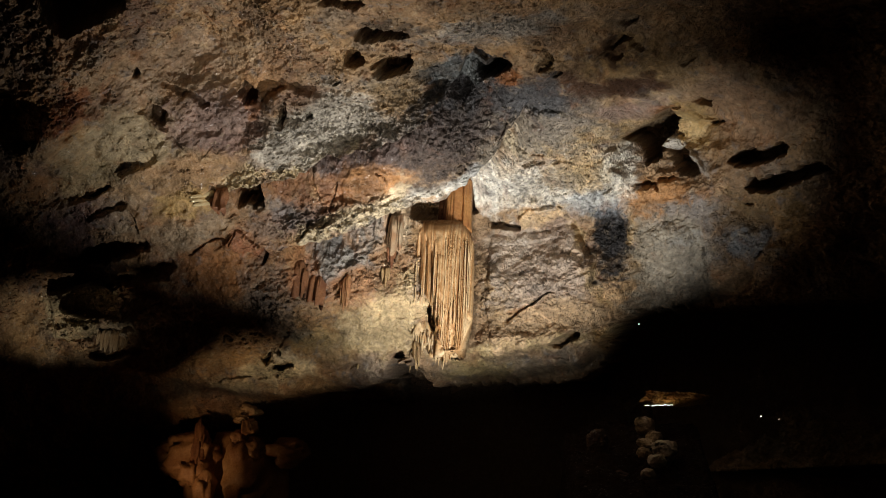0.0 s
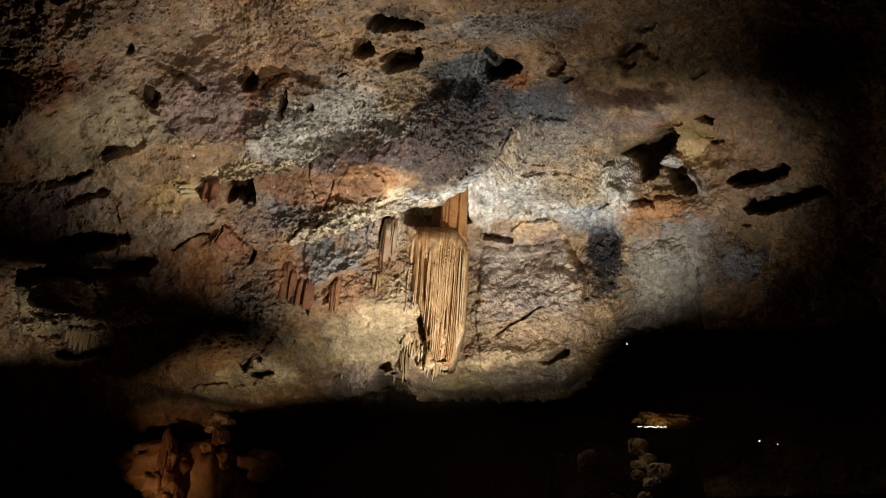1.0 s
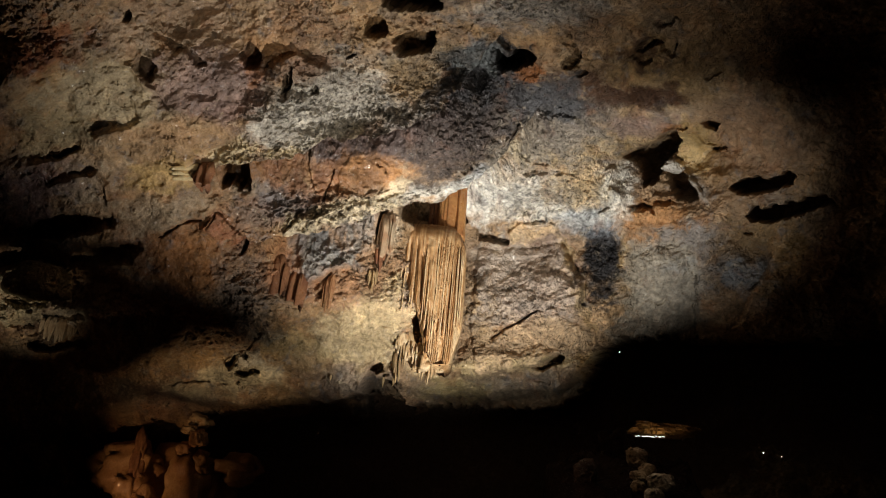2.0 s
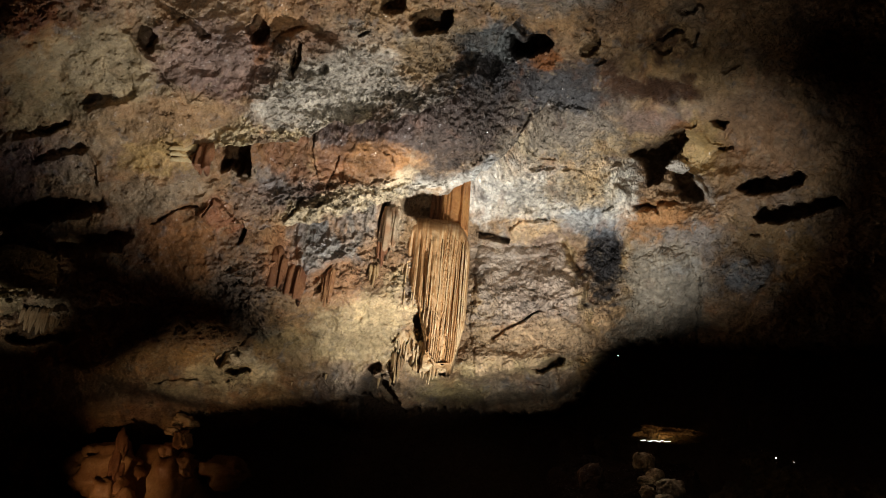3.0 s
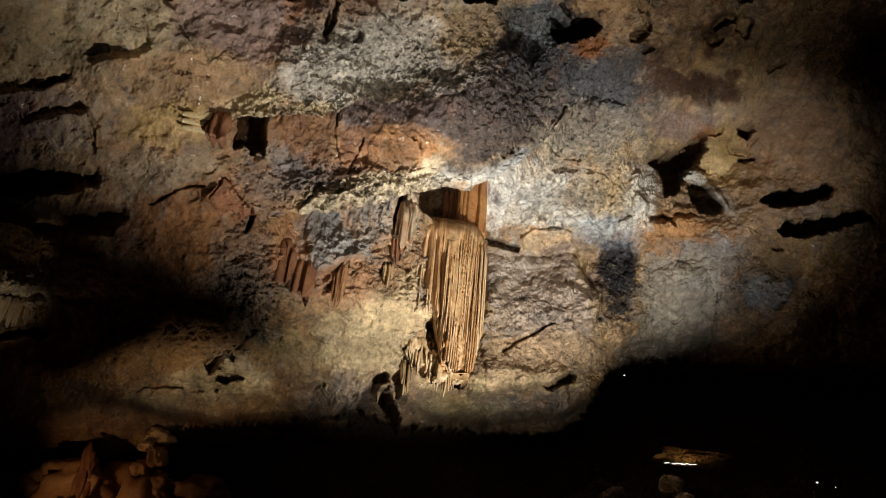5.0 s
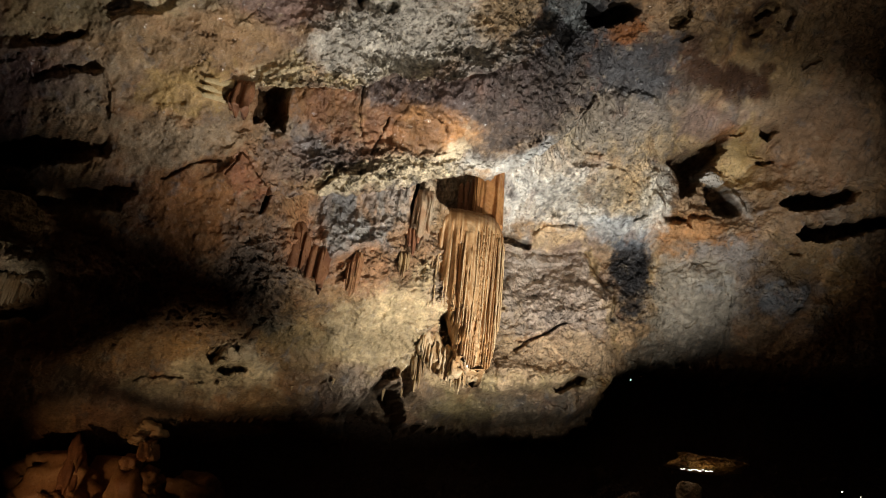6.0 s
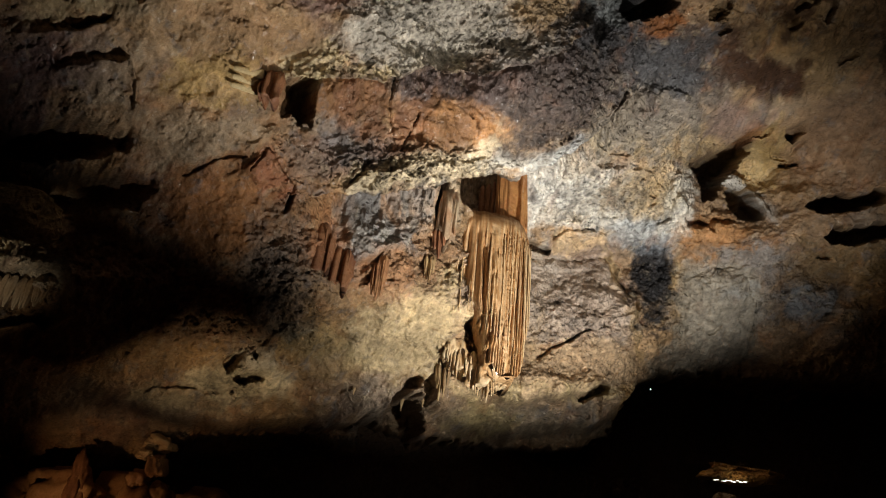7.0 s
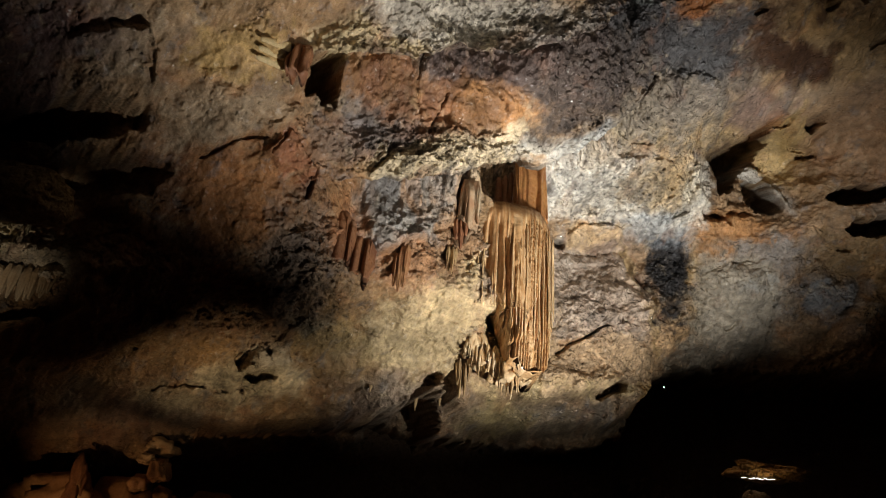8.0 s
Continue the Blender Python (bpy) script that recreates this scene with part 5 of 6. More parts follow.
def mottled(base, other, size=3.0, bias=0.0):
    def shade(co):
        return mix(base, other, 0.5 + bias + 0.9 * noise.fractal(co * size, 1.0, 2.0, 4))
    return shade


def part(name, bm, material, parent, label="", shade=None):
    """Links a bmesh as one mesh object under a thing (or as a thing, with no parent)."""
    for f in bm.faces:
        f.smooth = True
    bmesh.ops.recalc_face_normals(bm, faces=bm.faces[:])
    me = bpy.data.meshes.new(name)
    bm.to_mesh(me)
    bm.free()
    if shade:
        paint(me, shade)
    me.materials.append(material)
    ob = new(name, me)
    if parent is not None:
        ob.parent = parent
    if label:
        tagged(ob, label)
    return ob


def thing(name, at, label, category, group=""):
    ob = new(name)
    ob.location = at
    ob.empty_display_size = 0.1
    return tagged(ob, label, category, group)


def tube(rings, sides, closed_top=True):
    """A closed body from rings: each a function of the angle that gives a point."""
    bm = bmesh.new()
    loops = [[bm.verts.new(ring(2 * math.pi * k / sides)) for k in range(sides)] for ring in rings]
    for a, b in zip(loops[:-1], loops[1:]):
        for k in range(sides):
            bm.faces.new((a[k], a[(k + 1) % sides], b[(k + 1) % sides], b[k]))
    bm.faces.new(loops[0])
    bm.faces.new(loops[-1][::-1])
    return bm


def rib_body(x, y, top, bottom, wide, deep, seed, rings=26, sides=8, sway=0.02, pinch=0.35):
    """A hanging rib of flowstone: uneven, beaded by small drip steps, thin at its foot."""
    def ring(k):
        t = k / (rings - 1)
        z = top + (bottom - top) * t
        n = noise.fractal(Vector((seed * 7.3, z * 2.2, 0)), 1.0, 2.0, 3)
        swell_ = 1 + 0.16 * noise.noise(Vector((seed * 3.1, z * 5.0, 4))) + 0.14 * noise.noise(Vector((seed, z * 34.0, 8)))
        thin = (1 - (1 - pinch) * t ** 2.2) * min(1.0, 0.35 + 6 * (1 - t)) * min(1.0, 0.5 + 5 * t)
        return lambda a: (x + sway * n + wide * swell_ * thin * math.cos(a), y + 0.6 * sway * n + deep * swell_ * thin * math.sin(a), z)
    return tube([ring(k) for k in range(rings)], sides)


def stalactite(name, at, length, radius, seed, parent=None, label="", shade=None, lean=0.0, flutes=5):
    """A tapering, fluted drip of flowstone that hangs from `at`."""
    def ring(k):
        t = k / 15
        def point(a):
            r = radius * (1 - 0.85 * t ** 0.8) * (1 + 0.18 * math.cos(flutes * a + seed) + 0.2 * noise.noise(Vector((seed, t * 5, 1.5 * math.cos(a)))))
            return (at[0] + lean * t * length + r * math.cos(a), at[1] + r * math.sin(a), at[2] + 0.12 * length - 1.12 * length * t)
        return point
    return part(name, tube([ring(k) for k in range(16)], 14), FLOWSTONE, parent, label, shade)


CURTAIN_TONE = mottled((0.50, 0.295, 0.13), (0.36, 0.19, 0.072), 5.0)
PALE_TONE = mottled((0.68, 0.51, 0.30), (0.55, 0.36, 0.18), 5.0)
RUST_TONE = mottled((0.27, 0.125, 0.058), (0.17, 0.072, 0.036), 4.0)
TAN_TONE = mottled((0.42, 0.29, 0.14), (0.28, 0.18, 0.09), 4.0)


def boulder(name, at, size, seed, shade, parent=None, label="", category="", group="", turn=0.0, rough_=0.22, material=ROCK):
    """A rounded, broken block of rock."""
    bm = bmesh.new()
    bmesh.ops.create_icosphere(bm, subdivisions=4, radius=1.0)
    spin = Matrix.Rotation(turn, 3, "Z")
    for v in bm.verts:
        p = v.co.copy()
        n = noise.fractal(p * 1.1 + Vector((seed * 5.7, 0, 0)), 0.9, 2.0, 5)
        chip = abs(noise.noise(p * 2.3 + Vector((0, seed * 3.3, 0))))
        p = p * (1 + rough_ * n - 0.5 * rough_ * chip)
        p = Vector([math.copysign(abs(c) ** 0.8, c) for c in p])
        v.co = spin @ Vector((p.x * size[0], p.y * size[1], p.z * size[2])) + Vector(at)
    ob = part(name, bm, material, parent, label, shade)
    if category:
        tagged(ob, label, category, group)
    return ob


def fluted_curtain():
    """The great curtain of flowstone: three layers of beaded ribs, one behind the other and each longer than the last,
    a rounded crown, folds in the west, a neck to the ceiling and a crumbling, dripping foot."""
    ob = thing("flowstone_curtain", (-1.85, 11.3, 6.2), "tall fluted orange flowstone curtain hanging from the cave wall", "flowstone")
    inv = Matrix.Translation((1.85, -11.3, -6.2))
    rng = random.Random(4)

    def under(child):
        child.matrix_parent_inverse = inv
        return child

    def front(x):
        s = min(max((x + 2.45) / 1.15, 0), 1)
        return 11.04 + 0.22 * s ** 3 + 0.14 * (1 - s) ** 5 - 0.05 * math.sin(math.pi * s)

    def ease(t, a, b):
        t = min(max((t - a) / (b - a), 0), 1)
        return t * t * (3 - 2 * t)

    def lean(x, z):
        """Ribs fan out a little towards the foot."""
        return x + 0.018 * noise.noise(Vector((x * 3, z * 0.9, 1))) - 0.03 * (z - 5) * ease(x, -2.1, -1.4)

    def rib_wave(w, z):
        """Rounded ribs with sharp grooves between them, of uneven width, 0 on a rib and 1 in a groove."""
        p = w * 27 + 0.8 * noise.noise(Vector((w * 6, 0, 2))) + 0.12 * noise.noise(Vector((w * 11, z * 1.2, 5)))
        return 1 - abs(math.sin(math.pi * p)) ** 0.8

    def relief(x, z):
        """How far the face stands back: ribs and beads, the western folds, and the layers behind one another."""
        w = lean(x, z)
        calm = ease(6.08 + 0.10 * noise.noise(Vector((x * 7, 0, 0))) + 0.10 * ease(x, -2.0, -1.4) - z, 0.0, 0.22)
        east = ease(x, -2.10, -2.0)
        flute = 0.074 * rib_wave(w, z) * (0.6 + 0.9 * abs(noise.noise(Vector((w * 13, 4, z * 0.3)))))
        flute += 0.07 * noise.noise(Vector((w * 9, 3.0, z * 0.22)))
        bead = (0.020 * noise.noise(Vector((w * 40, 2.0, z * 24))) + 0.012 * noise.noise(Vector((w * 70, 5.0, z * 45)))) * (0.35 + 0.65 * ease(x, -1.95, -1.6))
        fold = 0.10 * abs(math.sin((w + 2.36) / 0.115 * math.pi + 0.8 * noise.noise(Vector((z * 1.1, 0, 5))))) + 0.02 * noise.noise(Vector((w * 40, 1, z * 0.6)))
        groove = 0.16 * math.exp(-((x + 2.035 - 0.06 * (5.8 - z)) / 0.030) ** 2) * ease(5.85 - z, 0.0, 0.25)
        groove += 0.07 * math.exp(-((x + 1.90 - 0.03 * (5.4 - z)) / 0.014) ** 2) * ease(5.9 - z, 0.0, 0.3)
        # feet of the folds and of the middle layer
        west_low = 4.60 + 0.10 * ease(x, -2.08, -1.99) + 0.06 * noise.noise(Vector((x * 16, 0, 3)))
        mid_low = 4.24 + 0.05 * noise.noise(Vector((x * 25, 0, 3))) + 0.10 * abs(x + 1.88) + 2.6 * max(0.0, x + 1.80)
        layer = 0.22 * (1 - ease(z - west_low, -0.02, 0.03)) * (1 - ease(x, -2.02, -1.97))
        layer += 0.13 * (1 - ease(z - mid_low, -0.02, 0.03)) * (1 - ease(x, -1.60, -1.50))
        return calm * (east * (flute + bead) + (1 - east) * (0.10 - fold) + groove) + layer

    def foot(x):
        """Where the longest layer ends: rounded up in the east, stepped up in the west."""
        return (3.86 + 0.75 * ease(x, -1.52, -1.30) ** 2.2 + 0.20 * ease(-x, 1.70, 1.84) + 0.45 * ease(-x, 1.95, 2.25)
                + 0.03 * noise.noise(Vector((x * 22, 0, 6))) + 0.03 * noise.noise(Vector((x * 55, 0, 2))))

    def ring(k):
        t = k / 190
        z0 = 6.46 - 2.60 * t
        crown = math.sqrt(max(0.0, 1 - (1 - min(1.0, t / 0.21)) ** 2))
        west = -2.50 + 0.15 * (6.2 - z0) + 0.25 * (1 - crown) + 0.20 * ease(4.60 - z0, 0.0, 0.10) + 0.06 * ease(4.5 - z0, 0.0, 0.3)
        east = -1.305 - 0.10 * (1 - ease(t, 0.0, 0.24)) + 0.02 * ease(6.3 - z0, 0, 1)
        def point(a):
            c, s = math.cos(a), math.sin(a)
            x = (west + east) / 2 + (east - west) / 2 * math.copysign(abs(c) ** 0.62, c)
            z = 6.46 - t * (6.46 - foot(x))
            y_front = front(x) + 0.05
            y = 11.75 + (y_front - 11.75) * (0.25 + 0.75 * crown) * abs(s) ** 0.42 if s < 0 else 11.75 + 0.35 * s
            n = 0.014 * noise.fractal(Vector((x * 5, y * 5, z * 1.5)), 1.0, 2.0, 4)
            return (x + n, y + 1.2 * n + relief(x, z) * max(0.0, -s) ** 0.3, z)
        return point

    def curtain_shade(co):
        """Ochre stone with paler and browner ribs side by side; shade is put into the crown and western folds."""
        w = lean(co.x, co.z)
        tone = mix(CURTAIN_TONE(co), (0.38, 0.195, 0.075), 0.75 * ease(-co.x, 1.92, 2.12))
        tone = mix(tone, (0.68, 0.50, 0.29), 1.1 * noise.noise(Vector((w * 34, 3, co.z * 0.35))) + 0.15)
        # the crown's own shadow is painted brown above 6 m
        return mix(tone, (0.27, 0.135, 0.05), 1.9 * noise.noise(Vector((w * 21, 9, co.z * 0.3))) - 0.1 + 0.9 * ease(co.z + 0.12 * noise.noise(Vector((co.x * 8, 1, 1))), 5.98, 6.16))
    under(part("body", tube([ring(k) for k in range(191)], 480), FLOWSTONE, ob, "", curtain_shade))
    # the neck that joins the ceiling, and small columns in the recess behind it
    def neck_ring(k):
        z = 7.36 - 1.10 * k / 30
        def point(a):
            c, s = math.cos(a), math.sin(a)
            x = -1.60 + (0.24 + 0.02 * k / 30) * math.copysign(abs(c) ** 0.6, c)
            return (x, 11.62 + 0.18 * math.copysign(abs(s) ** 0.6, s) + 0.10 * noise.noise(Vector((x * 16, 1, z * 0.6))) + 0.03 * noise.noise(Vector((x * 60, 4, z * 3))), z)
        return point
    under(part("neck", tube([neck_ring(k) for k in range(31)], 120), FLOWSTONE, ob, "", mottled((0.44, 0.22, 0.075), (0.30, 0.13, 0.045), 4.0)))
    for x, y, wide in ((-2.02, 12.02, 0.06), (-1.93, 11.92, 0.05), (-1.86, 11.84, 0.04)):
        under(part("neck", rib_body(x, y, 7.3, 6.15, wide, 0.08, 60 + 10 * x, 16, 10, 0.03, 1.0), FLOWSTONE, ob, "", RUST_TONE))
    # thin ribs that stand free of the body, at uneven steps, and the beaded ribs of the rounded eastern edge
    for k in range(13):
        x = -2.36 + 1.0 * (k + rng.uniform(-0.4, 0.4)) / 12.5
        if -2.12 < x < -1.96:
            continue
        low = 4.66 + rng.uniform(-0.04, 0.1) if x < -2.0 else 4.30 + rng.uniform(-0.05, 0.15) if x < -1.78 else foot(x) + 0.12 + rng.uniform(0, 0.3)
        top = 5.95 - rng.uniform(0, 0.4)
        under(part("rib", rib_body(x, front(x) + 0.065 + 0.10 * (x < -2.0), top, low, rng.uniform(0.007, 0.013), 0.03, k, 70, 8, 0.012, 0.7), FLOWSTONE, ob, "", PALE_TONE))
    for k, x in enumerate((-1.325, -1.355, -1.395)):
        under(part("rib", rib_body(x, front(x) + 0.07 - 0.01 * k, 5.85, foot(x) + 0.05, 0.011, 0.03, 40 + k, 90, 8, 0.008, 0.8), FLOWSTONE, ob, "", PALE_TONE))
    # crumbling pale rock beside the foot, hung with drips, and the cluster of points under it
    crumb = mottled((0.60, 0.46, 0.28), (0.42, 0.27, 0.13), 6.0)
    for k, (x, y, z, a, b, c) in enumerate(((-2.30, 11.92, 4.46, 0.13, 0.16, 0.26), (-2.14, 11.95, 4.28, 0.15, 0.15, 0.26), (-1.98, 11.90, 4.10, 0.15, 0.16, 0.24), (-1.82, 11.78, 3.98, 0.13, 0.2, 0.16), (-1.62, 11.68, 3.92, 0.15, 0.2, 0.08), (-2.40, 12.05, 4.66, 0.10, 0.12, 0.16))):
        under(boulder("foot", (x, y, z), (a, b, c), 90 + k, crumb, ob, rough_=0.75, material=FLOWSTONE))
    for k in range(20):
        s = (k + rng.uniform(-0.4, 0.4)) / 19
        x = -2.36 + 0.56 * s
        top = 4.46 - 0.42 * s + rng.uniform(-0.06, 0.08)
        under(part("drip", rib_body(x, 11.80 - 0.06 * s + rng.uniform(-0.04, 0.04), top, top - rng.uniform(0.18, 0.42), rng.uniform(0.010, 0.026), rng.uniform(0.03, 0.07), 700 + k, 24, 8, 0.03, 0.12), FLOWSTONE, ob, "", crumb))
    for k in range(11):
        s = rng.uniform(-1, 1)
        under(stalactite("drip", (-1.76 + 0.12 * s, 11.66 + rng.uniform(-0.08, 0.08), 3.92), (0.34 - 0.22 * abs(s)) * rng.uniform(0.7, 1.0), rng.uniform(0.018, 0.036), 130 + k, ob, "", crumb, lean=rng.uniform(-0.15, 0.15)))
    return ob


fluted_curtain()


def leaf_body(x, y, top, bottom, wide, deep, seed, rings=30, sides=26, tip=0.25):
    """A hanging leaf of folded flowstone: broad under its root, fluted, drawn out to an uneven tip."""
    def ring(k):
        t = k / (rings - 1)
        z = top + (bottom - top) * t
        full = min(1.0, 0.55 + 2.2 * t) * (1 - (1 - tip) * max(0.0, (t - 0.2) / 0.8) ** 2.0)
        drift = 0.35 * wide * noise.noise(Vector((seed * 2.7, t * 1.6, 3)))
        def point(a):
            flute = 1 + 0.20 * math.sin(5 * a + seed + 0.8 * t) + 0.10 * noise.noise(Vector((seed, 3 * math.cos(a), 2.5 * t)))
            bead = 1 + 0.06 * noise.noise(Vector((seed, z * 22, 2 * math.sin(a))))
            return (x + drift + wide * full * flute * bead * math.cos(a), y + deep * full * flute * bead * math.sin(a), z)
        return point
    return tube([ring(k) for k in range(rings)], sides)


def drapery(name, at, spread, folds, seed, long, shade, label, wide=0.03):
    """A small hanging of folded flowstone on the wall: broad leaves side by side, and a few thin ribs on them."""
    ob = thing(name, at, label, "flowstone", "small flowstone hangings")
    inv = Matrix.Translation(-Vector(at))
    rng = random.Random(seed)
    for k in range(folds):
        s = (k + 0.5) / folds - 0.5
        drop = long * rng.uniform(0.55, 1.0) * (1 - 0.6 * abs(s))
        top = at[2] + rng.uniform(-0.08, 0.04) * long
        x, y = at[0] + spread * (s + rng.uniform(-0.25, 0.25) / folds), at[1] + rng.uniform(-0.03, 0.05)
        child = part("fold", leaf_body(x, y, top, top - drop, spread / folds * rng.uniform(0.55, 0.85), max(0.05, 1.6 * wide) * rng.uniform(0.8, 1.3), seed + k), FLOWSTONE, ob, "", shade)
        child.matrix_parent_inverse = inv
        if k % 2 == 0:
            rib = part("rib", rib_body(x + rng.uniform(-0.3, 0.3) * wide, y - 1.5 * wide, top - 0.1 * drop, top - drop * rng.uniform(0.6, 1.15), 0.30 * wide, 0.7 * wide, seed + 50 + k, 30, 10, 0.02, 0.2), FLOWSTONE, ob, "", shade)
            rib.matrix_parent_inverse = inv
    return ob


def pleated(name, at, width, long, pleats, seed, shade, label, deep=0.10, ribs=2, head=0.4):
    """A folded sheet of flowstone: a rounded head on the wall, pleats that open downwards, an uneven hem."""
    ob = thing(name, at, label, "flowstone", "small flowstone hangings")
    inv = Matrix.Translation(-Vector(at))
    rng = random.Random(seed)

    def wave(x):
        return abs(math.sin(math.pi * (pleats * (x - at[0]) / width + 0.13 * seed + 1.1 * noise.noise(Vector((x * 6, seed, 0))))))

    def ring(k):
        t = k / 44
        full = head + (1 - head) * min(1.0, t / 0.4) ** 0.8
        def point(a):
            c, si = math.cos(a), math.sin(a)
            x = at[0] + 0.5 * width * full * math.copysign(abs(c) ** 0.75, c) + 0.03 * noise.noise(Vector((seed, t * 2, 1)))
            hem = (0.74 + 0.20 * wave(x) ** 0.6 + 0.30 * noise.noise(Vector((x * 9, seed, 4)))) * (1 - 0.18 * abs(c) ** 3)
            z = at[2] + 0.05 * long - t * long * hem
            crown = math.sqrt(max(0.02, 1 - (1 - min(1.0, t / 0.18)) ** 2))
            y = at[1] + 0.125 + deep * crown * si * (0.45 + 0.75 * wave(x) * min(1.0, 3 * t) + 0.35 * noise.noise(Vector((x * 8, z * 2.5, seed)))) + 0.012 * noise.noise(Vector((x * 30, z * 3, seed)))
            return (x, y, z)
        return point
    sheet = part("sheet", tube([ring(k) for k in range(45)], 110), FLOWSTONE, ob, "", shade)
    sheet.matrix_parent_inverse = inv
    for k in range(ribs):
        x = at[0] + width * rng.uniform(-0.3, 0.3)
        rib = part("rib", rib_body(x, at[1] - 0.05 * deep, at[2] - 0.15 * long, at[2] - long * rng.uniform(0.6, 0.95), 0.010, 0.02, seed + 50 + k, 30, 10, 0.02, 0.3), FLOWSTONE, ob, "", shade)
        rib.matrix_parent_inverse = inv
    return ob


RED_DRAPERY, TAN_DRAPERY = "small rust-red flowstone drapery folded on the cave wall", "slender tan flowstone drapery with dripping points on the wall"
PALE_DRAPERY = "pale flowstone drapery hanging from the lip of the wall"
pleated("flowstone_drapery", on_rock((-25.2, 0.9), 0.02), 0.42, 0.80, 3.2, 11, RUST_TONE, RED_DRAPERY, 0.17, 2, 0.3)
pleated("flowstone_drapery", on_rock((-21.9, -1.8), 0.0), 0.36, 0.66, 2.6, 23, RUST_TONE, RED_DRAPERY, 0.14, 1, 0.35)
drapery("flowstone_drapery", on_rock((-16.6, -3.7), 0.06), 0.18, 3, 31, 0.98, mottled((0.40, 0.22, 0.10), (0.28, 0.13, 0.06), 4.0), TAN_DRAPERY, 0.030)
drapery("flowstone_drapery", on_rock((-9.6, -2.9), 0.05), 0.14, 4, 33, 0.42, TAN_TONE, TAN_DRAPERY, 0.030)
pleated("flowstone_drapery", on_rock((-6.9, 6.5), 0.05), 0.28, 0.86, 2.0, 59, mottled((0.46, 0.36, 0.24), (0.34, 0.20, 0.11), 4.0), PALE_DRAPERY, 0.15, 2, 0.75)
drapery("flowstone_drapery", on_rock((-8.1, 1.4), 0.02), 0.16, 3, 41, 0.55, RUST_TONE, RED_DRAPERY, 0.035)
pleated("flowstone_drapery", on_rock((-35.5, 18.7), 0.04), 0.20, 0.44, 1.8, 43, RUST_TONE, RED_DRAPERY, 0.11, 0, 0.8)
drapery("flowstone_drapery", on_rock((-63.4, -9.0), 0.05), 0.55, 12, 47, 0.42, mottled((0.42, 0.34, 0.24), (0.30, 0.20, 0.11)), "fringe of pale grey stalactites under a low ledge", 0.018)
drapery("flowstone_drapery", on_rock((-6.2, -17.1), 0.06), 0.18, 4, 53, 0.55, TAN_TONE, PALE_DRAPERY, 0.045)


def fingers():
    """Three pale fingers of calcite that lie side by side on the ochre ceiling."""
    root = Vector(on_rock((-36.9, 16.5), 0.0))
    ob = thing("calcite_fingers", root, "three pale calcite fingers lying on the ochre ceiling", "flowstone")
    for k in range(3):
        a, b = Vector(on_rock(((-36.7, 17.3)[0], (-36.7, 17.3)[1] - 1.0 * k), 0.07)), Vector(on_rock(((-41.0, 17.5)[0], (-41.0, 17.5)[1] - 0.95 * k), 0.085))
        def ring(i, a=a, b=b, k=k):
            t = i / 10
            p = a.lerp(b, t)
            r = 0.048 * (1 - 0.5 * t) + 0.004 * noise.noise(Vector((k, t * 6, 1)))
            return lambda w: (p.x - root.x, p.y - root.y + r * math.cos(w), p.z - root.z + r * math.sin(w))
        part("finger", tube([ring(i) for i in range(11)], 10), FLOWSTONE, ob, "", mottled((0.55, 0.44, 0.24), (0.45, 0.32, 0.15)))


fingers()

for k, (at, size) in enumerate((((-18.0, -20.6), 0.09), ((-10.0, -21.4), 0.20), ((-7.9, -21.4), 0.14), ((-23.6, -21.8), 0.06))):
    tagged(stalactite("stalactite", on_rock(at, 0.03), size, 0.02 + 0.09 * size, 200 + k, None, "", TAN_TONE), "small pale stalactite under the lip of the cave wall", "stalactite", "stalactites under the lip")


# -- the flowstone stump in the dark, under the lip in the west
WARM = mottled((0.42, 0.24, 0.11), (0.26, 0.12, 0.05), 2.0)
STUMP_PALE = mottled((0.50, 0.36, 0.20), (0.34, 0.20, 0.09), 3.0)
stump = thing("flowstone_stump", (-7.6, 15.3, 0.0), "orange flowstone stump with dark hollows under the ledge", "flowstone")
stump_inverse = Matrix.Translation((7.6, -15.3, 0.0))
for k, (name, x, y, z, a, b, c, tone) in enumerate((
        ("lobe", -8.30, 15.25, 2.15, 0.62, 0.35, 0.50, WARM), ("lobe", -8.85, 15.35, 2.05, 0.36, 0.30, 0.36, WARM), ("lobe", -8.15, 15.15, 1.70, 0.36, 0.30, 0.32, WARM),
        ("lobe", -6.92, 15.20, 1.85, 0.44, 0.38, 0.62, WARM), ("lobe", -6.72, 15.15, 2.30, 0.22, 0.25, 0.24, WARM), ("lobe", -7.12, 15.10, 2.52, 0.20, 0.20, 0.17, WARM),
        ("lobe", -6.86, 15.05, 2.80, 0.16, 0.18, 0.20, WARM), ("cap", -6.92, 15.10, 3.16, 0.26, 0.24, 0.13, STUMP_PALE), ("cap", -7.05, 15.00, 2.92, 0.14, 0.16, 0.08, STUMP_PALE),
        ("column", -8.02, 15.02, 2.30, 0.13, 0.14, 0.52, RUST_TONE),
        ("column", -7.66, 14.95, 1.30, 0.22, 0.22, 0.42, WARM), ("lobe", -7.55, 15.70, 1.20, 1.25, 0.40, 1.40, WARM), ("lobe", -6.00, 15.45, 2.25, 0.55, 0.32, 0.30, WARM))):
    boulder(name, (x, y, z), (a, b, c), 300 + k, tone, stump, rough_=0.62, material=FLOWSTONE).matrix_parent_inverse = stump_inverse

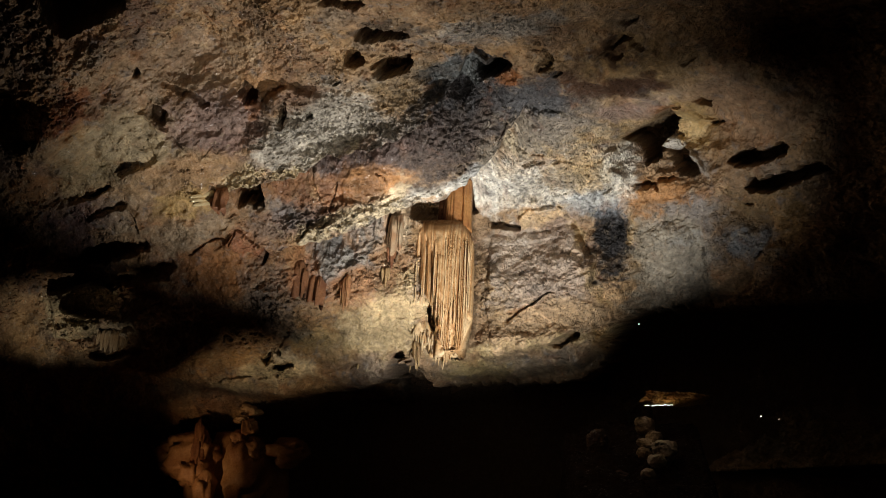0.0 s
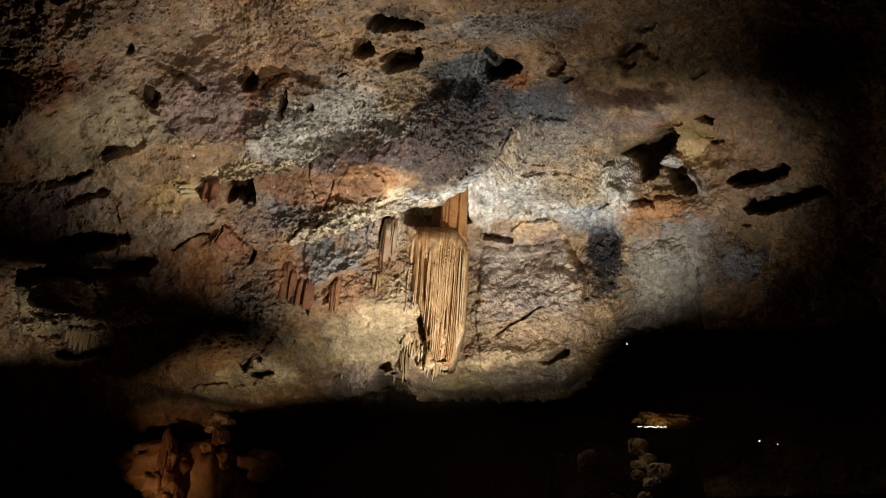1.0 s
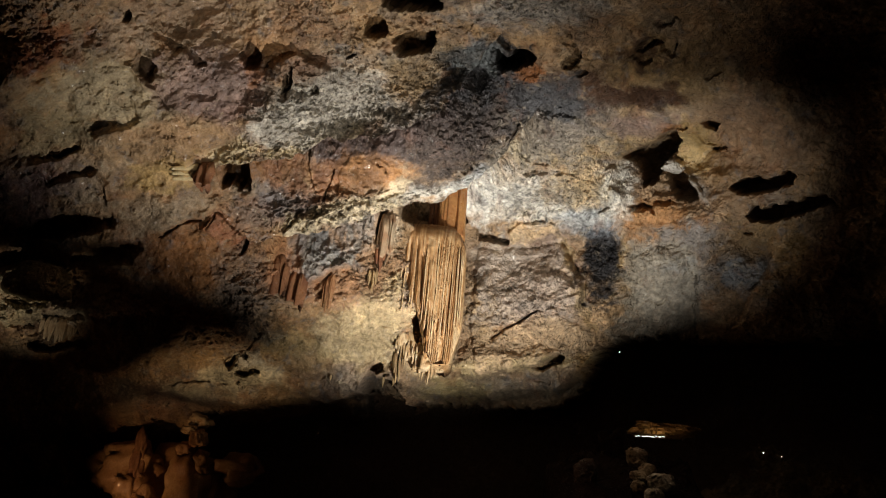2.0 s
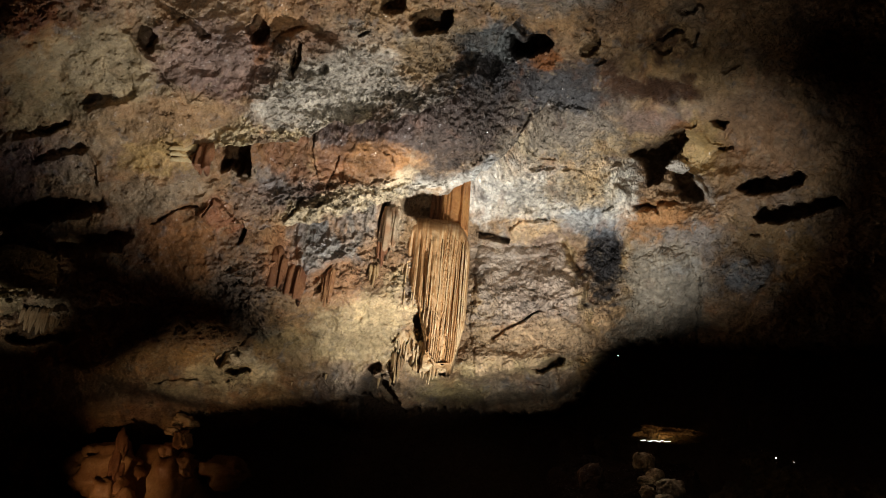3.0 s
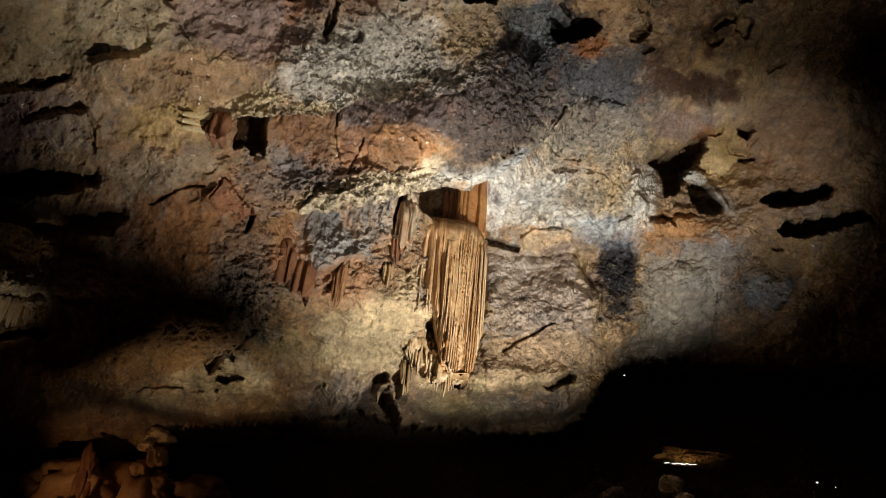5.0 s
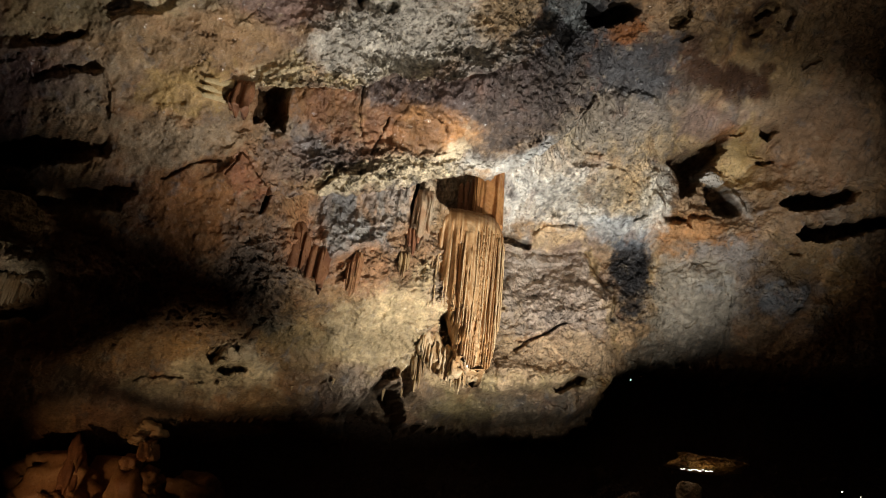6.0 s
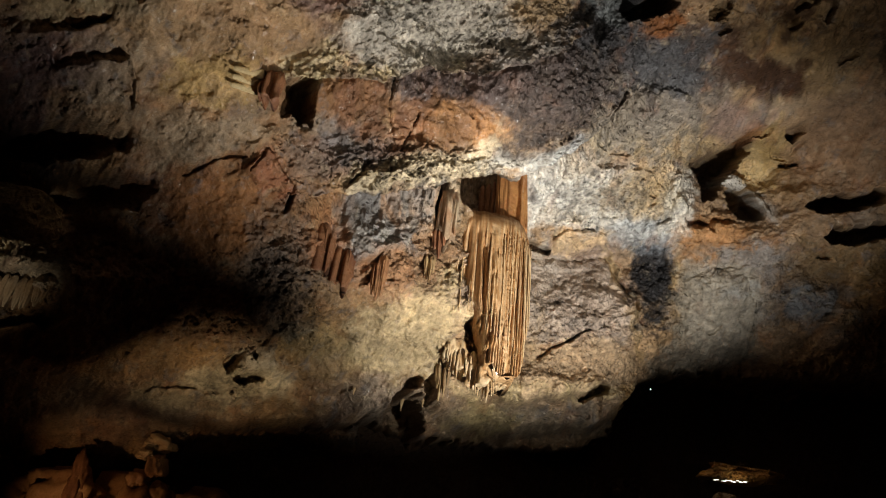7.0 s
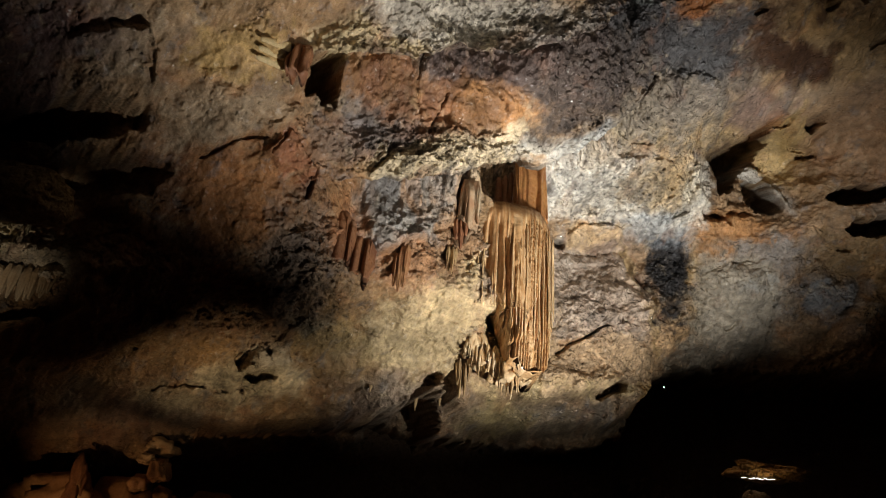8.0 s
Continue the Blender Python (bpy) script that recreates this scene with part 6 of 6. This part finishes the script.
# -- boulders on the slope in the east, and the lit shelf above them
PILE = "boulders on the dark slope"
STONE = mottled((0.40, 0.30, 0.20), (0.28, 0.19, 0.11), 3.0)
# darker, redder copy of the boulder tone: shade is put into the colour
SHADED_STONE = mottled((0.10, 0.05, 0.025), (0.05, 0.022, 0.012), 3.0)
PALE_STONE = mottled((0.55, 0.48, 0.38), (0.40, 0.33, 0.24), 3.0)
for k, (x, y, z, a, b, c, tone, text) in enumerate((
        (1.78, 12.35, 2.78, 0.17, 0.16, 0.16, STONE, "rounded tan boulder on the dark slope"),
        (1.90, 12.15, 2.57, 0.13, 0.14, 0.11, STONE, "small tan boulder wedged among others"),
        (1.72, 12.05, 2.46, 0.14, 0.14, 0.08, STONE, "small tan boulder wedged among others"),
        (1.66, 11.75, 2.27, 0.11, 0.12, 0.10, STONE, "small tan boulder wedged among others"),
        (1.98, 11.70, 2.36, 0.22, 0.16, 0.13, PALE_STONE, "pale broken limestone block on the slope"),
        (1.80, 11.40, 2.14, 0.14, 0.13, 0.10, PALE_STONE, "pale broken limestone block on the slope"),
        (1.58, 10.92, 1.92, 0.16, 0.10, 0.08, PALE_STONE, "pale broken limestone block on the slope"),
        (0.95, 12.50, 2.45, 0.20, 0.2, 0.27, SHADED_STONE, "brown boulder with the shadow of the slope in its colour"),
        (1.10, 11.70, 1.80, 0.30, 0.25, 0.20, SHADED_STONE, "brown boulder with the shadow of the slope in its colour"))):
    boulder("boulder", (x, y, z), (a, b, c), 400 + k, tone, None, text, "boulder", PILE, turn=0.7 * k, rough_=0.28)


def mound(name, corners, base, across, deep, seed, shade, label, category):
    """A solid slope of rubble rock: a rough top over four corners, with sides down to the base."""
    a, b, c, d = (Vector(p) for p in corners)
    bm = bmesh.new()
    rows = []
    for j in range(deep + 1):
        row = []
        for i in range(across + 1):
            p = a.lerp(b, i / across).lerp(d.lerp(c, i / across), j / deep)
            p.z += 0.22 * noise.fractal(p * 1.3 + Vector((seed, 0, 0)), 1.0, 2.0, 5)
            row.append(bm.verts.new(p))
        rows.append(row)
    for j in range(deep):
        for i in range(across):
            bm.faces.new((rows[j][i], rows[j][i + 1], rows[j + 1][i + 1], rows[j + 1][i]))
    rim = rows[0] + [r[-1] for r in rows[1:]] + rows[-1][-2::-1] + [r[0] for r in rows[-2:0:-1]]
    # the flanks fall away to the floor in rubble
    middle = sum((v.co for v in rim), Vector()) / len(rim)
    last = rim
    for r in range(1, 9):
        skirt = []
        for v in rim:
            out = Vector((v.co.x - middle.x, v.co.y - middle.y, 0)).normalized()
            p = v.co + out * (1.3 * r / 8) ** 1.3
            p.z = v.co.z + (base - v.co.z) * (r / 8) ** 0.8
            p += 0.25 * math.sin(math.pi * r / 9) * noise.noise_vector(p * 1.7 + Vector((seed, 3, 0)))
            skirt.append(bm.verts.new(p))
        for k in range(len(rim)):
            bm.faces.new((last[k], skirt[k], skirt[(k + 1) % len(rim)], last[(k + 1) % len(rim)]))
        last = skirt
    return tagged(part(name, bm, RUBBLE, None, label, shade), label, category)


# near-black tone: the unlit dark of the slope is put into its colour
mound("rock_slope", ((0.5, 10.3, 1.35), (2.5, 10.3, 1.45), (2.9, 13.7, 3.05), (0.4, 13.7, 2.75)), -1.2, 30, 46, 12, mottled((0.022, 0.011, 0.007), (0.014, 0.008, 0.006)), "steep rubble slope under the boulders, its darkness put into the colour", "rock")
boulder("rock_shelf", (2.42, 13.10, 3.38), (0.56, 0.26, 0.13), 431, mottled((0.45, 0.25, 0.07), (0.30, 0.14, 0.035)), None, "ochre rock shelf lit by a strip lamp", "rock", rough_=0.6)


def glowing(name, colour, strength):
    mat = bpy.data.materials.new(name)
    mat.use_nodes = True
    bsdf = mat.node_tree.nodes["Principled BSDF"]
    bsdf.inputs["Emission Color"].default_value = (*colour, 1)
    bsdf.inputs["Emission Strength"].default_value = strength
    return mat


LAMP_GLASS = glowing("lamp_glass", (1.0, 0.93, 0.80), 3.0)
GREEN_GLASS = glowing("green_lamp_glass", (0.65, 1.0, 0.85), 2.0)
DARK_METAL = bpy.data.materials.new("dark_metal")
DARK_METAL.use_nodes = True
DARK_METAL.node_tree.nodes["Principled BSDF"].inputs["Base Color"].default_value = (0.03, 0.03, 0.03, 1)
DARK_METAL.node_tree.nodes["Principled BSDF"].inputs["Roughness"].default_value = 0.5


def small_lamp(at, size, glass, label):
    """A distant lamp: a dark housing with a glowing front."""
    ob = thing("cave_lamp", at, label, "lamp", "lamps in the dark")
    bm = bmesh.new()
    bmesh.ops.create_cone(bm, cap_ends=True, segments=16, radius1=size, radius2=0.7 * size, depth=1.6 * size, matrix=Matrix.Translation((0, size, 0)) @ Matrix.Rotation(radians(-90), 4, "X"))
    part("housing", bm, DARK_METAL, ob)
    bm = bmesh.new()
    bmesh.ops.create_uvsphere(bm, u_segments=12, v_segments=8, radius=0.8 * size, matrix=Matrix.Translation((0, 0.1 * size, 0)) @ Matrix.Diagonal((1, 0.5, 1, 1)))
    part("glass", bm, glass, ob, "glowing lamp glass")
    return ob


small_lamp((3.46, 11.36, 2.88), 0.014, LAMP_GLASS, "small white lamp glowing in the dark")
small_lamp((3.74, 11.40, 2.85), 0.007, LAMP_GLASS, "tiny white lamp glowing in the dark")
small_lamp((2.34, 16.10, 5.59), 0.02, GREEN_GLASS, "tiny greenish lamp glowing under the rock")
strip = thing("strip_lamp", (2.15, 12.80, 3.21), "broken strip of white lamps on the rim of the shelf", "lamp")
for k, (x, w) in enumerate(((-0.26, 0.035), (-0.22, 0.02), (-0.13, 0.03), (-0.08, 0.03), (-0.03, 0.035), (0.03, 0.03), (0.08, 0.035), (0.15, 0.03), (0.20, 0.025))):
    bm = bmesh.new()
    bmesh.ops.create_uvsphere(bm, u_segments=12, v_segments=6, radius=1.0, matrix=Matrix.Translation((x, 0.02 * math.sin(3 * k), 0.008 * math.sin(2.3 * k) + 0.05 * x)) @ Matrix.Diagonal((w * (0.7 + 0.3 * (k % 3)), 0.012, 0.0036 + 0.0016 * (k % 2), 1)))
    part("lamp_segment", bm, LAMP_GLASS, strip)

# -- loose blocks wedged in the wall
boulder("calcite_block", on_rock((37.0, 11.1), 0.02), (0.24, 0.14, 0.10), 500, mottled(CALCITE, (0.50, 0.45, 0.38)), None, "white calcite block jammed over a hole in the wall", "rock", turn=0.3, rough_=0.35)
boulder("rock_block", on_rock((-66.3, -1.8), 0.05), (0.42, 0.25, 0.24), 501, mottled((0.42, 0.34, 0.19), (0.30, 0.23, 0.13)), None, "pale ochre block standing out of the dark wall", "rock", rough_=0.35)
